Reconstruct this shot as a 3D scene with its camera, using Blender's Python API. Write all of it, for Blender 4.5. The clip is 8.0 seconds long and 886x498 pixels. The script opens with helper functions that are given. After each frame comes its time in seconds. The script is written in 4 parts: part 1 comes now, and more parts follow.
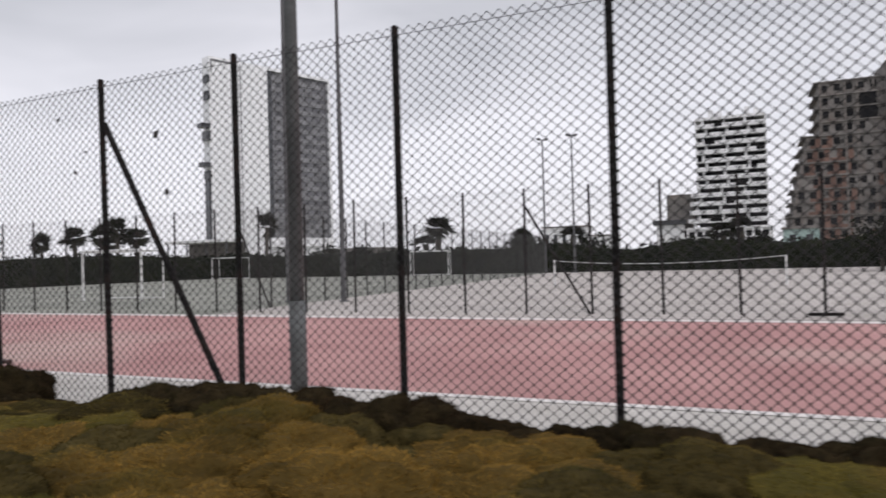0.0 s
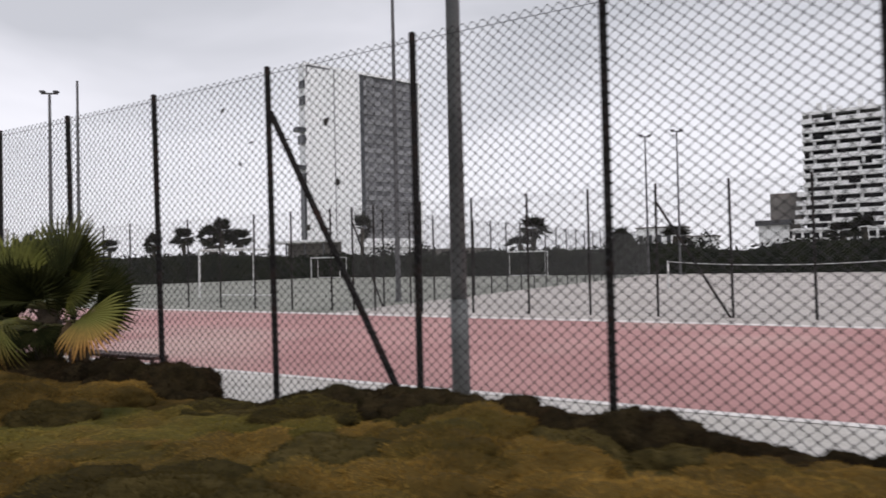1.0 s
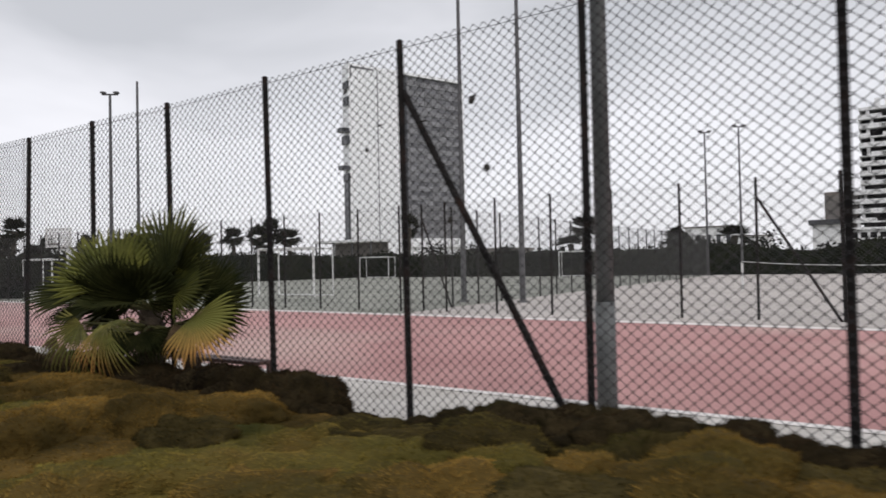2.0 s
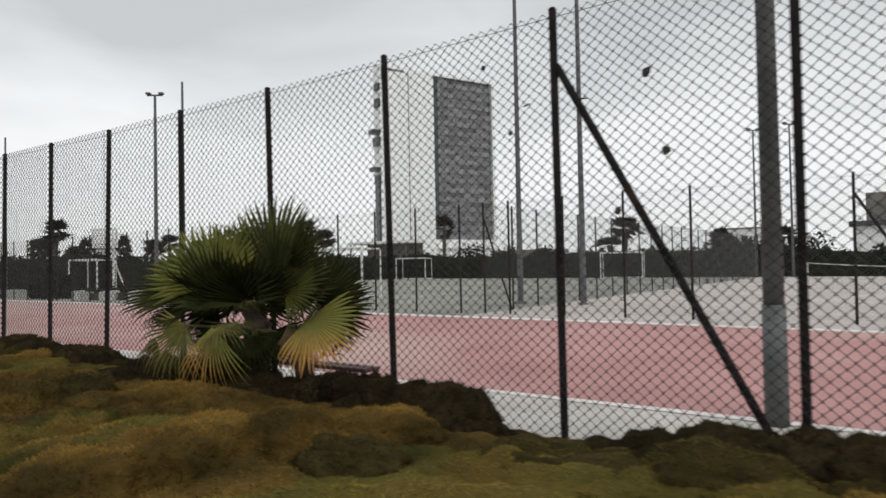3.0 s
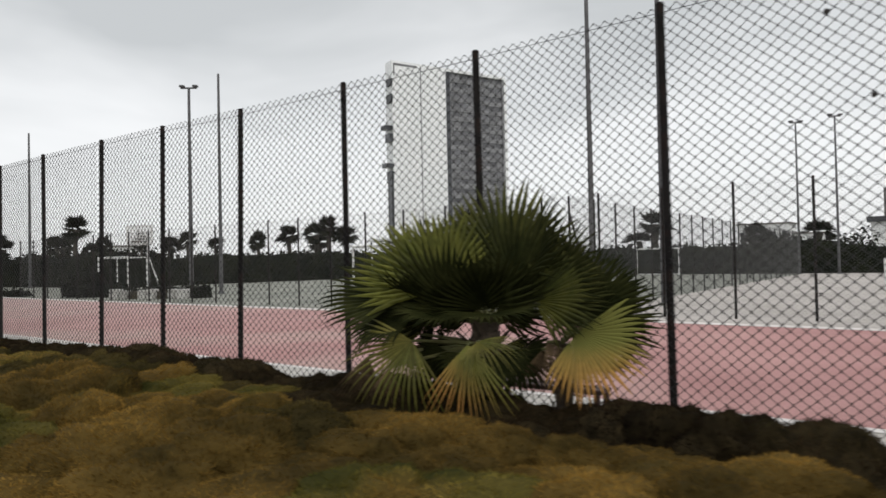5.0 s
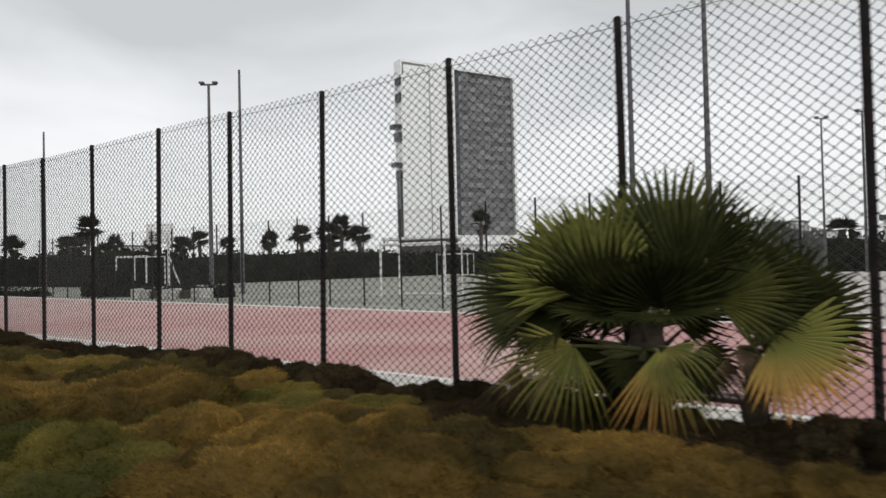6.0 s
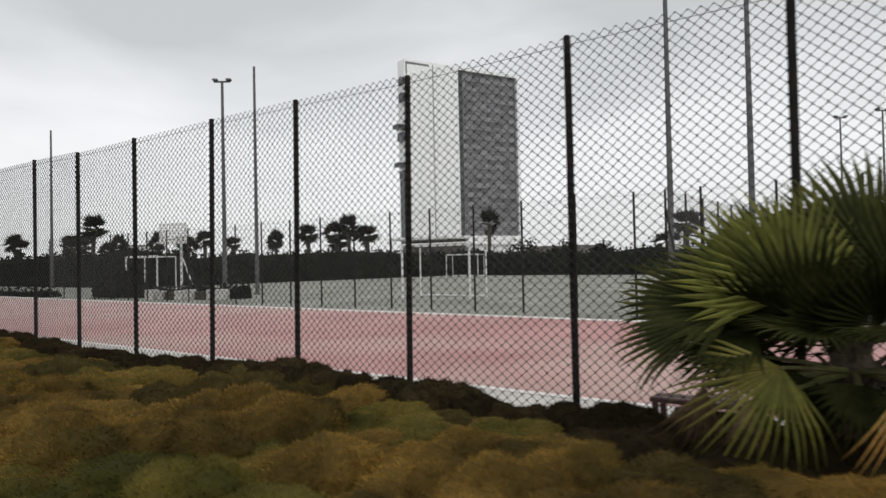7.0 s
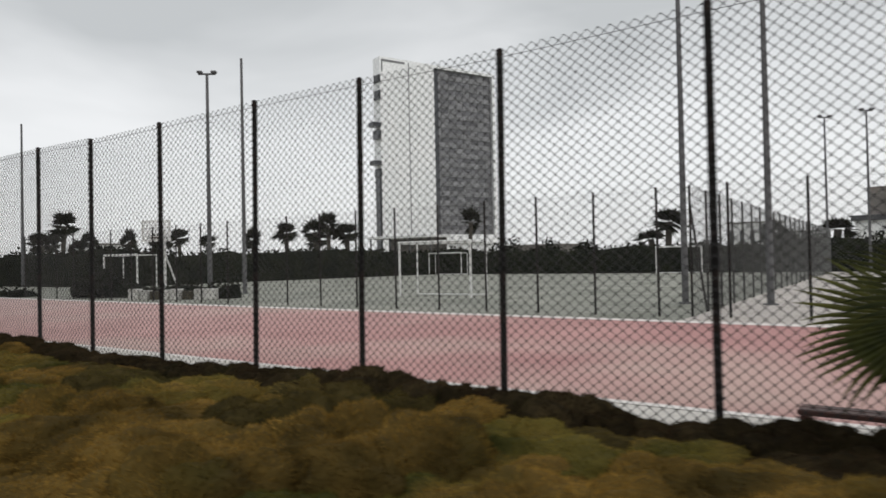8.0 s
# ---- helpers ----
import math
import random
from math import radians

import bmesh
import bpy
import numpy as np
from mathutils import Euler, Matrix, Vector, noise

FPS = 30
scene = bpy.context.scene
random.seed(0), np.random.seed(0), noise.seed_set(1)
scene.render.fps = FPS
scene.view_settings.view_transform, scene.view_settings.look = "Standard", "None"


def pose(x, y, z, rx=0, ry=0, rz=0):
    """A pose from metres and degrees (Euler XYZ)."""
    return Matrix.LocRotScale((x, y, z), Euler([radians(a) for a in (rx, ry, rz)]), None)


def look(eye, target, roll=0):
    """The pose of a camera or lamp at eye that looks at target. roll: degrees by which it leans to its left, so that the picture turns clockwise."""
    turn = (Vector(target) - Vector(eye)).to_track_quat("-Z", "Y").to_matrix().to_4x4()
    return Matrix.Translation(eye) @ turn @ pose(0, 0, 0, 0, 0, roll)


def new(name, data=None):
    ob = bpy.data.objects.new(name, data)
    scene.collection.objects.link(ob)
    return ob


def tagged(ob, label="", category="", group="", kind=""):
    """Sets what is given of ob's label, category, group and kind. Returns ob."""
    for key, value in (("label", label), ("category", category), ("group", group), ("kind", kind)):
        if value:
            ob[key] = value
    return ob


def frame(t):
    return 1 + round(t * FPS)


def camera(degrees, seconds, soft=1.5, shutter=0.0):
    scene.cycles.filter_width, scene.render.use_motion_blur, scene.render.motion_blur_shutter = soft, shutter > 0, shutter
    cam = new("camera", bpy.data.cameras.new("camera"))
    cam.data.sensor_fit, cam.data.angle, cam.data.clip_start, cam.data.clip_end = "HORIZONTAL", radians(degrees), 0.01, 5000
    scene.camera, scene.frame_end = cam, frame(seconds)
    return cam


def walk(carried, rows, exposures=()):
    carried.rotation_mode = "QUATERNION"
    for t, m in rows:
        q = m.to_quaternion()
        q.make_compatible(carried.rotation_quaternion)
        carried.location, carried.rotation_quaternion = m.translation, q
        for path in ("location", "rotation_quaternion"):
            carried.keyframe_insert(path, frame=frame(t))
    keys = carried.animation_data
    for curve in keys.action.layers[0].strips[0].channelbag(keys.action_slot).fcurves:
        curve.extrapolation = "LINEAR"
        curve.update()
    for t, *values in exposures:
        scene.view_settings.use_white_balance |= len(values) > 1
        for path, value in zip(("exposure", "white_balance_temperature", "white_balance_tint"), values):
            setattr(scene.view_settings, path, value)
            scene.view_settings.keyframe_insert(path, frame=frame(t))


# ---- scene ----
cam = camera(65.5, 8.0, soft=1.55, shutter=0.5)
EXPOSURES = [(0, 0.0, 6380, 16), (1.7, 0.0, 6400, 15), (2.8, 0.0, 6560, 9), (6.5, 0.0, 6560, 9), (8, -0.09, 6560, 9)]
PATH = [
    (0, (5.113, -4.543, 1.283), (4.317, -2.709, 1.313), -1.6),
    (0.5, (4.695, -4.445, 1.237), (3.771, -2.671, 1.274), -1.6),
    (1, (4.162, -4.433, 1.257), (3.143, -2.713, 1.296), -1.3),
    (1.5, (3.607, -4.302, 1.259), (2.536, -2.613, 1.297), -1.3),
    (3, (1.974, -4.303, 1.241), (0.791, -2.691, 1.289), -1.1),
    (3.5, (1.431, -4.325, 1.283), (0.242, -2.717, 1.325), -1.3),
    (4, (0.85, -4.315, 1.305), (-0.342, -2.709, 1.346), -1.3),
    (4.5, (0.335, -4.413, 1.309), (-0.859, -2.809, 1.349), -1.2),
    (6, (-1.278, -4.574, 1.286), (-2.491, -2.984, 1.323), -1.3),
    (6.5, (-1.833, -4.579, 1.294), (-3.049, -2.992, 1.332), -1.2),
    (7, (-2.356, -4.58, 1.326), (-3.57, -2.991, 1.364), -1.2),
    (7.5, (-2.927, -4.541, 1.316), (-4.058, -2.891, 1.35), -1.3),
    (8, (-3.544, -4.635, 1.323), (-4.693, -2.999, 1.356), -1.2),
]
walk(cam, [(t, look(eye, target, roll)) for t, eye, target, roll in PATH], EXPOSURES)

# ---- light: an overcast sky and a weak, wide sun ----
SUN_ELEV, SUN_AZ = 46.0, 122.0
world = bpy.data.worlds.new("overcast_sky")
scene.world = world
world.use_nodes = True
wn, wl = world.node_tree.nodes, world.node_tree.links
wn.clear()


def wnode(kind, **inputs):
    n = wn.new(kind)
    for k, v in inputs.items():
        n.inputs[k.replace("_", " ")].default_value = v
    return n


sky = wn.new("ShaderNodeTexSky")
sky.sky_type, sky.sun_disc = "NISHITA", False
sky.sun_elevation, sky.sun_rotation = radians(SUN_ELEV), radians(SUN_AZ)
sky.air_density, sky.dust_density = 1.0, 3.0
coord = wn.new("ShaderNodeTexCoord")
stretch = wn.new("ShaderNodeMapping")
stretch.inputs["Scale"].default_value = (1.0, 1.0, 3.2)
wl.new(coord.outputs["Generated"], stretch.inputs["Vector"])
banks = wnode("ShaderNodeTexNoise", Scale=1.9, Detail=4.0, Roughness=0.5, Distortion=0.35)
wl.new(stretch.outputs["Vector"], banks.inputs["Vector"])
split = wn.new("ShaderNodeSeparateXYZ")
wl.new(coord.outputs["Generated"], split.inputs["Vector"])
low = wn.new("ShaderNodeMapRange")
low.inputs["From Min"].default_value, low.inputs["From Max"].default_value = 0.06, 0.34
low.inputs["To Min"].default_value, low.inputs["To Max"].default_value = 0.22, -0.13
wl.new(split.outputs["Z"], low.inputs["Value"])
lift = wn.new("ShaderNodeMath")
lift.operation = "ADD"
wl.new(banks.outputs["Fac"], lift.inputs[0])
wl.new(low.outputs["Result"], lift.inputs[1])
# the cloud is thinner towards the left of the walk
thin_side = wn.new("ShaderNodeMapRange")
thin_side.inputs["From Min"].default_value, thin_side.inputs["From Max"].default_value = -0.95, -0.25
thin_side.inputs["To Min"].default_value, thin_side.inputs["To Max"].default_value = 0.045, 0.0
wl.new(split.outputs["X"], thin_side.inputs["Value"])
lean = wn.new("ShaderNodeMath")
lean.operation = "ADD"
wl.new(lift.outputs["Value"], lean.inputs[0])
wl.new(thin_side.outputs["Result"], lean.inputs[1])
ramp = wn.new("ShaderNodeValToRGB")
ramp.color_ramp.elements[0].position, ramp.color_ramp.elements[0].color = 0.30, (0.65, 0.67, 0.685, 1)
ramp.color_ramp.elements[1].position, ramp.color_ramp.elements[1].color = 0.72, (1.02, 1.03, 1.05, 1)
wl.new(lean.outputs["Value"], ramp.inputs["Fac"])
# an overcast sky is brighter overhead than at the horizon
high = wn.new("ShaderNodeMapRange")
high.inputs["From Min"].default_value, high.inputs["From Max"].default_value = 0.35, 1.0
high.inputs["To Min"].default_value, high.inputs["To Max"].default_value = 1.0, 1.45
wl.new(split.outputs["Z"], high.inputs["Value"])
cloud = wn.new("ShaderNodeBackground")
wl.new(ramp.outputs["Color"], cloud.inputs["Color"])
wl.new(high.outputs["Result"], cloud.inputs["Strength"])
clear = wn.new("ShaderNodeBackground")
wl.new(sky.outputs["Color"], clear.inputs["Color"])
clear.inputs["Strength"].default_value = 0.08
mixed = wn.new("ShaderNodeMixShader")
mixed.inputs["Fac"].default_value = 0.88
wl.new(clear.outputs["Background"], mixed.inputs[1])
wl.new(cloud.outputs["Background"], mixed.inputs[2])
wout = wn.new("ShaderNodeOutputWorld")
wl.new(mixed.outputs["Shader"], wout.inputs["Surface"])

lamp = bpy.data.lights.new("sun", "SUN")
lamp.energy, lamp.angle, lamp.color = 0.9, radians(30), (1.0, 0.97, 0.92)
sun = new("sun", lamp)
az, el = radians(SUN_AZ), radians(SUN_ELEV)
sun.matrix_world = look(Vector((math.sin(az) * math.cos(el), math.cos(az) * math.cos(el), math.sin(el))) * 60, (0, 0, 0))
scene.view_settings.exposure = 0.0


# ---- materials ----
def material(name, c1, c2, scale=6.0, rough=0.7, metal=0.0, bump=0.15, fine=60.0, stain=None, each=0.0, island=0.0, thin=0.0, spec=0.5, laid=False):
    """Two-scale procedural surface: broad patches between c1 and c2, fine grain, optional stains, and a shift per object or island. laid: the patches run on from one object to the next."""
    m = bpy.data.materials.new(name)
    m.use_nodes = True
    nt = m.node_tree
    ns, ln = nt.nodes, nt.links
    b = ns["Principled BSDF"]
    where = ns.new("ShaderNodeNewGeometry").outputs["Position"] if laid else ns.new("ShaderNodeTexCoord").outputs["Object"]
    n1 = ns.new("ShaderNodeTexNoise")
    n1.inputs["Scale"].default_value, n1.inputs["Detail"].default_value = scale, 5.0
    n2 = ns.new("ShaderNodeTexNoise")
    n2.inputs["Scale"].default_value, n2.inputs["Detail"].default_value = fine, 3.0
    for n in (n1, n2):
        ln.new(where, n.inputs["Vector"])
    r = ns.new("ShaderNodeValToRGB")
    r.color_ramp.elements[0].position, r.color_ramp.elements[0].color = 0.36, (*c1, 1)
    r.color_ramp.elements[1].position, r.color_ramp.elements[1].color = 0.64, (*c2, 1)
    ln.new(n1.outputs["Fac"], r.inputs["Fac"])
    colour = r.outputs["Color"]
    grain = ns.new("ShaderNodeMapRange")
    grain.inputs["From Min"].default_value, grain.inputs["From Max"].default_value = 0.3, 0.7
    grain.inputs["To Min"].default_value, grain.inputs["To Max"].default_value = 0.82, 1.15
    ln.new(n2.outputs["Fac"], grain.inputs["Value"])
    hsv = ns.new("ShaderNodeHueSaturation")
    ln.new(colour, hsv.inputs["Color"])
    value = grain.outputs["Result"]
    for amount, kind in ((each, "object"), (island, "island")):
        if amount:
            src = ns.new("ShaderNodeObjectInfo").outputs["Random"] if kind == "object" else ns.new("ShaderNodeNewGeometry").outputs["Random Per Island"]
            mr = ns.new("ShaderNodeMapRange")
            mr.inputs["To Min"].default_value, mr.inputs["To Max"].default_value = 1 - amount, 1 + amount
            ln.new(src, mr.inputs["Value"])
            mul = ns.new("ShaderNodeMath")
            mul.operation = "MULTIPLY"
            ln.new(value, mul.inputs[0])
            ln.new(mr.outputs["Result"], mul.inputs[1])
            value = mul.outputs["Value"]
    ln.new(value, hsv.inputs["Value"])
    colour = hsv.outputs["Color"]
    if stain:
        n3 = ns.new("ShaderNodeTexNoise")
        n3.inputs["Scale"].default_value, n3.inputs["Detail"].default_value = stain[1], 6.0
        ln.new(where, n3.inputs["Vector"])
        mr = ns.new("ShaderNodeMapRange")
        mr.inputs["From Min"].default_value, mr.inputs["From Max"].default_value = 0.52, 0.68
        mr.inputs["To Max"].default_value = stain[2]
        ln.new(n3.outputs["Fac"], mr.inputs["Value"])
        mx = ns.new("ShaderNodeMix")
        mx.data_type = "RGBA"
        ln.new(mr.outputs["Result"], mx.inputs["Factor"])
        ln.new(colour, mx.inputs["A"])
        mx.inputs["B"].default_value = (*stain[0], 1)
        colour = mx.outputs["Result"]
    ln.new(colour, b.inputs["Base Color"])
    b.inputs["Roughness"].default_value, b.inputs["Metallic"].default_value = rough, metal
    b.inputs["Specular IOR Level"].default_value = spec
    if bump:
        bp = ns.new("ShaderNodeBump")
        bp.inputs["Strength"].default_value, bp.inputs["Distance"].default_value = bump, 0.02
        ln.new(n2.outputs["Fac"], bp.inputs["Height"])
        ln.new(bp.outputs["Normal"], b.inputs["Normal"])
    if thin:
        tr = ns.new("ShaderNodeBsdfTranslucent")
        ln.new(colour, tr.inputs["Color"])
        ms = ns.new("ShaderNodeMixShader")
        ms.inputs["Fac"].default_value = thin
        ln.new(b.outputs["BSDF"], ms.inputs[1])
        ln.new(tr.outputs["BSDF"], ms.inputs[2])
        ln.new(ms.outputs["Shader"], ns["Material Output"].inputs["Surface"])
    return m


M_SAND = material("pale_sand", (0.41, 0.375, 0.35), (0.50, 0.46, 0.43), 0.35, 0.95, fine=9.0, bump=0.3, stain=((0.37, 0.34, 0.30), 0.9, 0.6))
M_SCRUB = material("grey_green_gravel", (0.20, 0.205, 0.175), (0.30, 0.30, 0.26), 0.4, 0.95, fine=7.0, bump=0.3, stain=((0.16, 0.165, 0.13), 0.7, 0.7))
M_PINK = material("pink_court_paint", (0.375, 0.185, 0.176), (0.465, 0.250, 0.234), 0.5, 0.8, fine=45.0, bump=0.1, stain=((0.48, 0.35, 0.305), 0.16, 0.9))
nt = M_PINK.node_tree
# the pink grows paler along the track, from x = -10 to -34
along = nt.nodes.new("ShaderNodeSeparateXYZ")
paler = nt.nodes.new("ShaderNodeMapRange")
paler.inputs["From Min"].default_value, paler.inputs["From Max"].default_value = -10.0, -34.0
paler.inputs["To Min"].default_value, paler.inputs["To Max"].default_value = 0.0, 0.65
pink_mix = nt.nodes.new("ShaderNodeMix")
pink_mix.data_type = "RGBA"
pink_mix.inputs["B"].default_value = (0.52, 0.40, 0.37, 1)
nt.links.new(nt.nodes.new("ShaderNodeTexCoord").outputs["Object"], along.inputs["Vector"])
nt.links.new(along.outputs["X"], paler.inputs["Value"])
nt.links.new(paler.outputs["Result"], pink_mix.inputs["Factor"])
nt.links.new(nt.nodes["Principled BSDF"].inputs["Base Color"].links[0].from_socket, pink_mix.inputs["A"])
nt.links.new(pink_mix.outputs["Result"], nt.nodes["Principled BSDF"].inputs["Base Color"])
M_SLAB = material("pale_concrete", (0.50, 0.47, 0.43), (0.60, 0.57, 0.53), 1.2, 0.9, fine=40.0, stain=((0.40, 0.37, 0.33), 2.0, 0.5))
M_LINE = material("white_edge_paint", (0.66, 0.62, 0.59), (0.78, 0.74, 0.71), 2.0, 0.8, fine=30.0)
M_EARTH = material("dark_garden_soil", (0.035, 0.028, 0.018), (0.06, 0.05, 0.03), 3.0, 0.95, fine=40.0, bump=0.5)
M_ROAD = material("grey_road", (0.05, 0.05, 0.05), (0.07, 0.07, 0.068), 1.0, 0.9, fine=80.0)
M_POST = material("black_fence_paint", (0.012, 0.011, 0.011), (0.022, 0.019, 0.018), 5.0, 0.7, bump=0.1, stain=((0.06, 0.03, 0.022), 4.0, 0.5), spec=0.08)
M_WIRE = material("dark_coated_wire", (0.016, 0.016, 0.016), (0.03, 0.028, 0.027), 9.0, 0.6, bump=0.0, spec=0.2)
M_THINWIRE = material("bare_grey_wire", (0.10, 0.10, 0.10), (0.16, 0.16, 0.155), 9.0, 0.6, bump=0.0)
M_GALV = material("galvanised_steel", (0.095, 0.10, 0.10), (0.15, 0.155, 0.155), 3.0, 0.7, metal=0.15, bump=0.05, stain=((0.06, 0.065, 0.06), 6.0, 0.6))
M_WHITE = material("white_steel_paint", (0.66, 0.66, 0.65), (0.78, 0.78, 0.77), 4.0, 0.5, bump=0.05, stain=((0.5, 0.46, 0.42), 5.0, 0.5))
# cores are darker than their foliage: shade between tufts put into the colour
M_MOUND = material("olive_cushion_core", (0.028, 0.028, 0.007), (0.080, 0.063, 0.015), 1.6, 0.9, fine=25.0, bump=0.4, each=0.1, spec=0.05, laid=True, stain=((0.09, 0.055, 0.015), 1.2, 0.7))
M_MOUNDLEAF = material("olive_fine_foliage", (0.056, 0.055, 0.010), (0.20, 0.155, 0.032), 1.6, 0.85, fine=14.0, bump=0.0, each=0.12, island=0.12, thin=0.25, stain=((0.31, 0.185, 0.045), 1.2, 0.7), spec=0.12, laid=True)
M_OCHRE = material("ochre_cushion_core", (0.036, 0.025, 0.007), (0.115, 0.071, 0.018), 1.6, 0.9, fine=25.0, bump=0.4, each=0.1, spec=0.05, laid=True, stain=((0.040, 0.034, 0.009), 1.2, 0.7))
M_OCHRELEAF = material("ochre_fine_foliage", (0.080, 0.052, 0.013), (0.33, 0.195, 0.042), 1.6, 0.85, fine=14.0, bump=0.0, each=0.12, island=0.12, thin=0.25, stain=((0.11, 0.090, 0.02), 1.2, 0.7), spec=0.12, laid=True)
M_BROWNMOUND = material("brown_cushion_core", (0.026, 0.021, 0.008), (0.058, 0.044, 0.016), 4.0, 0.95, fine=55.0, bump=0.6, each=0.35, spec=0.03)
M_BROWNLEAF = material("brown_green_fine_foliage", (0.036, 0.028, 0.010), (0.12, 0.088, 0.026), 1.8, 0.9, fine=14.0, bump=0.0, each=0.3, island=0.2, thin=0.2, stain=((0.07, 0.068, 0.02), 1.5, 0.7), spec=0.03, laid=True)
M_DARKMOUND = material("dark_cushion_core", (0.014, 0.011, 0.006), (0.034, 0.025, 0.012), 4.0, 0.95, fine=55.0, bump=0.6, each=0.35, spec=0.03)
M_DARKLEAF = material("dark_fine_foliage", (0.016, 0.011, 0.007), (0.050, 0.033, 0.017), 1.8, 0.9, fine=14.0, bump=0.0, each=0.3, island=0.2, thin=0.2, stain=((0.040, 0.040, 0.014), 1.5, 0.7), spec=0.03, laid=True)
M_FAN = material("green_fan_leaf", (0.042, 0.053, 0.008), (0.128, 0.128, 0.024), 2.5, 0.58, fine=25.0, bump=0.1, each=0.35, island=0.25, thin=0.3, spec=0.2)
M_FANDRY = material("yellowing_fan_leaf", (0.36, 0.22, 0.05), (0.52, 0.26, 0.07), 3.0, 0.7, fine=25.0, bump=0.1, each=0.2, island=0.25, thin=0.3, spec=0.3)
nt = M_FANDRY.node_tree
place = nt.nodes.new("ShaderNodeTexCoord")
axes = nt.nodes.new("ShaderNodeVectorMath")
axes.operation = "DOT_PRODUCT"
reach = nt.nodes.new("ShaderNodeMapRange")
reach.inputs["From Min"].default_value, reach.inputs["From Max"].default_value = 0.10, 0.42
leafmix = nt.nodes.new("ShaderNodeMix")
leafmix.data_type = "RGBA"
leafmix.inputs["A"].default_value = (0.20, 0.20, 0.045, 1)
nt.links.new(place.outputs["Object"], axes.inputs[0])
axes.inputs[1].default_value = (0.75, -0.6, 0)
nt.links.new(axes.outputs["Value"], reach.inputs["Value"])
nt.links.new(reach.outputs["Result"], leafmix.inputs["Factor"])
drycol = nt.nodes["Principled BSDF"].inputs["Base Color"].links[0].from_socket
nt.links.new(drycol, leafmix.inputs["B"])
nt.links.new(leafmix.outputs["Result"], nt.nodes["Principled BSDF"].inputs["Base Color"])
nt.links.new(leafmix.outputs["Result"], nt.nodes["Translucent BSDF"].inputs["Color"])
M_FANLOW = material("yellow_green_lower_fan_leaf", (0.085, 0.092, 0.018), (0.21, 0.185, 0.045), 2.5, 0.5, fine=25.0, bump=0.1, each=0.2, island=0.3, thin=0.3, spec=0.2)
# darker leaf colour that paints in the shade of the crown
M_FANSHADE = material("shade_toned_fan_leaf", (0.010, 0.013, 0.004), (0.030, 0.032, 0.010), 3.0, 0.65, fine=25.0, bump=0.1, each=0.2, island=0.2, spec=0.03)
M_FANDEAD = material("dead_brown_frond", (0.09, 0.06, 0.035), (0.16, 0.11, 0.06), 4.0, 0.9, fine=30.0, each=0.2, island=0.3, thin=0.15, spec=0.2)
M_STALK = material("green_leaf_stalk", (0.09, 0.10, 0.03), (0.15, 0.14, 0.05), 5.0, 0.6, fine=30.0)
M_TRUNK = material("fibrous_palm_trunk", (0.035, 0.026, 0.018), (0.075, 0.055, 0.035), 8.0, 0.95, fine=50.0, bump=0.6)
M_BENCH = material("red_brown_bench_wood", (0.050, 0.020, 0.015), (0.085, 0.034, 0.025), 6.0, 0.6, fine=40.0)
M_HEDGE = material("dark_far_hedge", (0.007, 0.009, 0.006), (0.014, 0.016, 0.009), 0.8, 0.95, fine=6.0, bump=0.4, spec=0.03)
M_HEDGELEAF = material("dark_hedge_leaf", (0.008, 0.010, 0.006), (0.019, 0.021, 0.012), 0.5, 0.9, fine=5.0, bump=0.0, island=0.4, spec=0.03)
M_FARPALM = material("dark_far_palm_leaf", (0.012, 0.014, 0.009), (0.026, 0.027, 0.017), 1.0, 0.9, fine=9.0, bump=0.0, island=0.3, spec=0.03)
M_FARTRUNK = material("far_palm_trunk", (0.05, 0.042, 0.034), (0.08, 0.07, 0.055), 3.0, 0.95, fine=12.0)
M_TOWER = material("white_tower_render", (0.88, 0.89, 0.90), (0.92, 0.92, 0.93), 0.08, 0.85, fine=1.5, bump=0.0)
M_CLAD = material("grey_tower_cladding", (0.15, 0.15, 0.155), (0.24, 0.24, 0.25), 0.12, 0.5, fine=2.0, bump=0.0, each=0.25)
M_CLADGLASS = material("grey_tower_glazing", (0.09, 0.09, 0.10), (0.16, 0.16, 0.17), 0.12, 0.35, fine=2.0, bump=0.0, each=0.3)
M_GLASS = material("dark_window_glass", (0.03, 0.032, 0.036), (0.06, 0.062, 0.068), 0.3, 0.15, fine=2.0, bump=0.0, each=0.4)
M_SLABEDGE = material("white_balcony_concrete", (0.76, 0.76, 0.76), (0.86, 0.86, 0.86), 0.2, 0.85, fine=2.0, bump=0.0)
M_RAW = material("raw_concrete_building", (0.15, 0.14, 0.13), (0.26, 0.24, 0.225), 0.15, 0.95, fine=2.0, stain=((0.16, 0.13, 0.11), 0.3, 0.7), each=0.15)
M_BRICK = material("raw_brick_infill", (0.13, 0.082, 0.066), (0.20, 0.122, 0.098), 0.2, 0.95, fine=3.0, each=0.3)
# near-black colour that stands for the shade inside openings
M_HOLE = material("opening_shade_black", (0.010, 0.010, 0.011), (0.022, 0.022, 0.024), 0.3, 0.9, fine=2.0, bump=0.0, each=0.4, spec=0.1)
M_TEAL = material("pale_teal_sheet", (0.30, 0.42, 0.39), (0.40, 0.50, 0.47), 0.5, 0.7, fine=3.0)
M_BLOCK = material("whitewashed_block", (0.38, 0.37, 0.35), (0.58, 0.57, 0.54), 1.5, 0.9, fine=20.0, each=0.25)


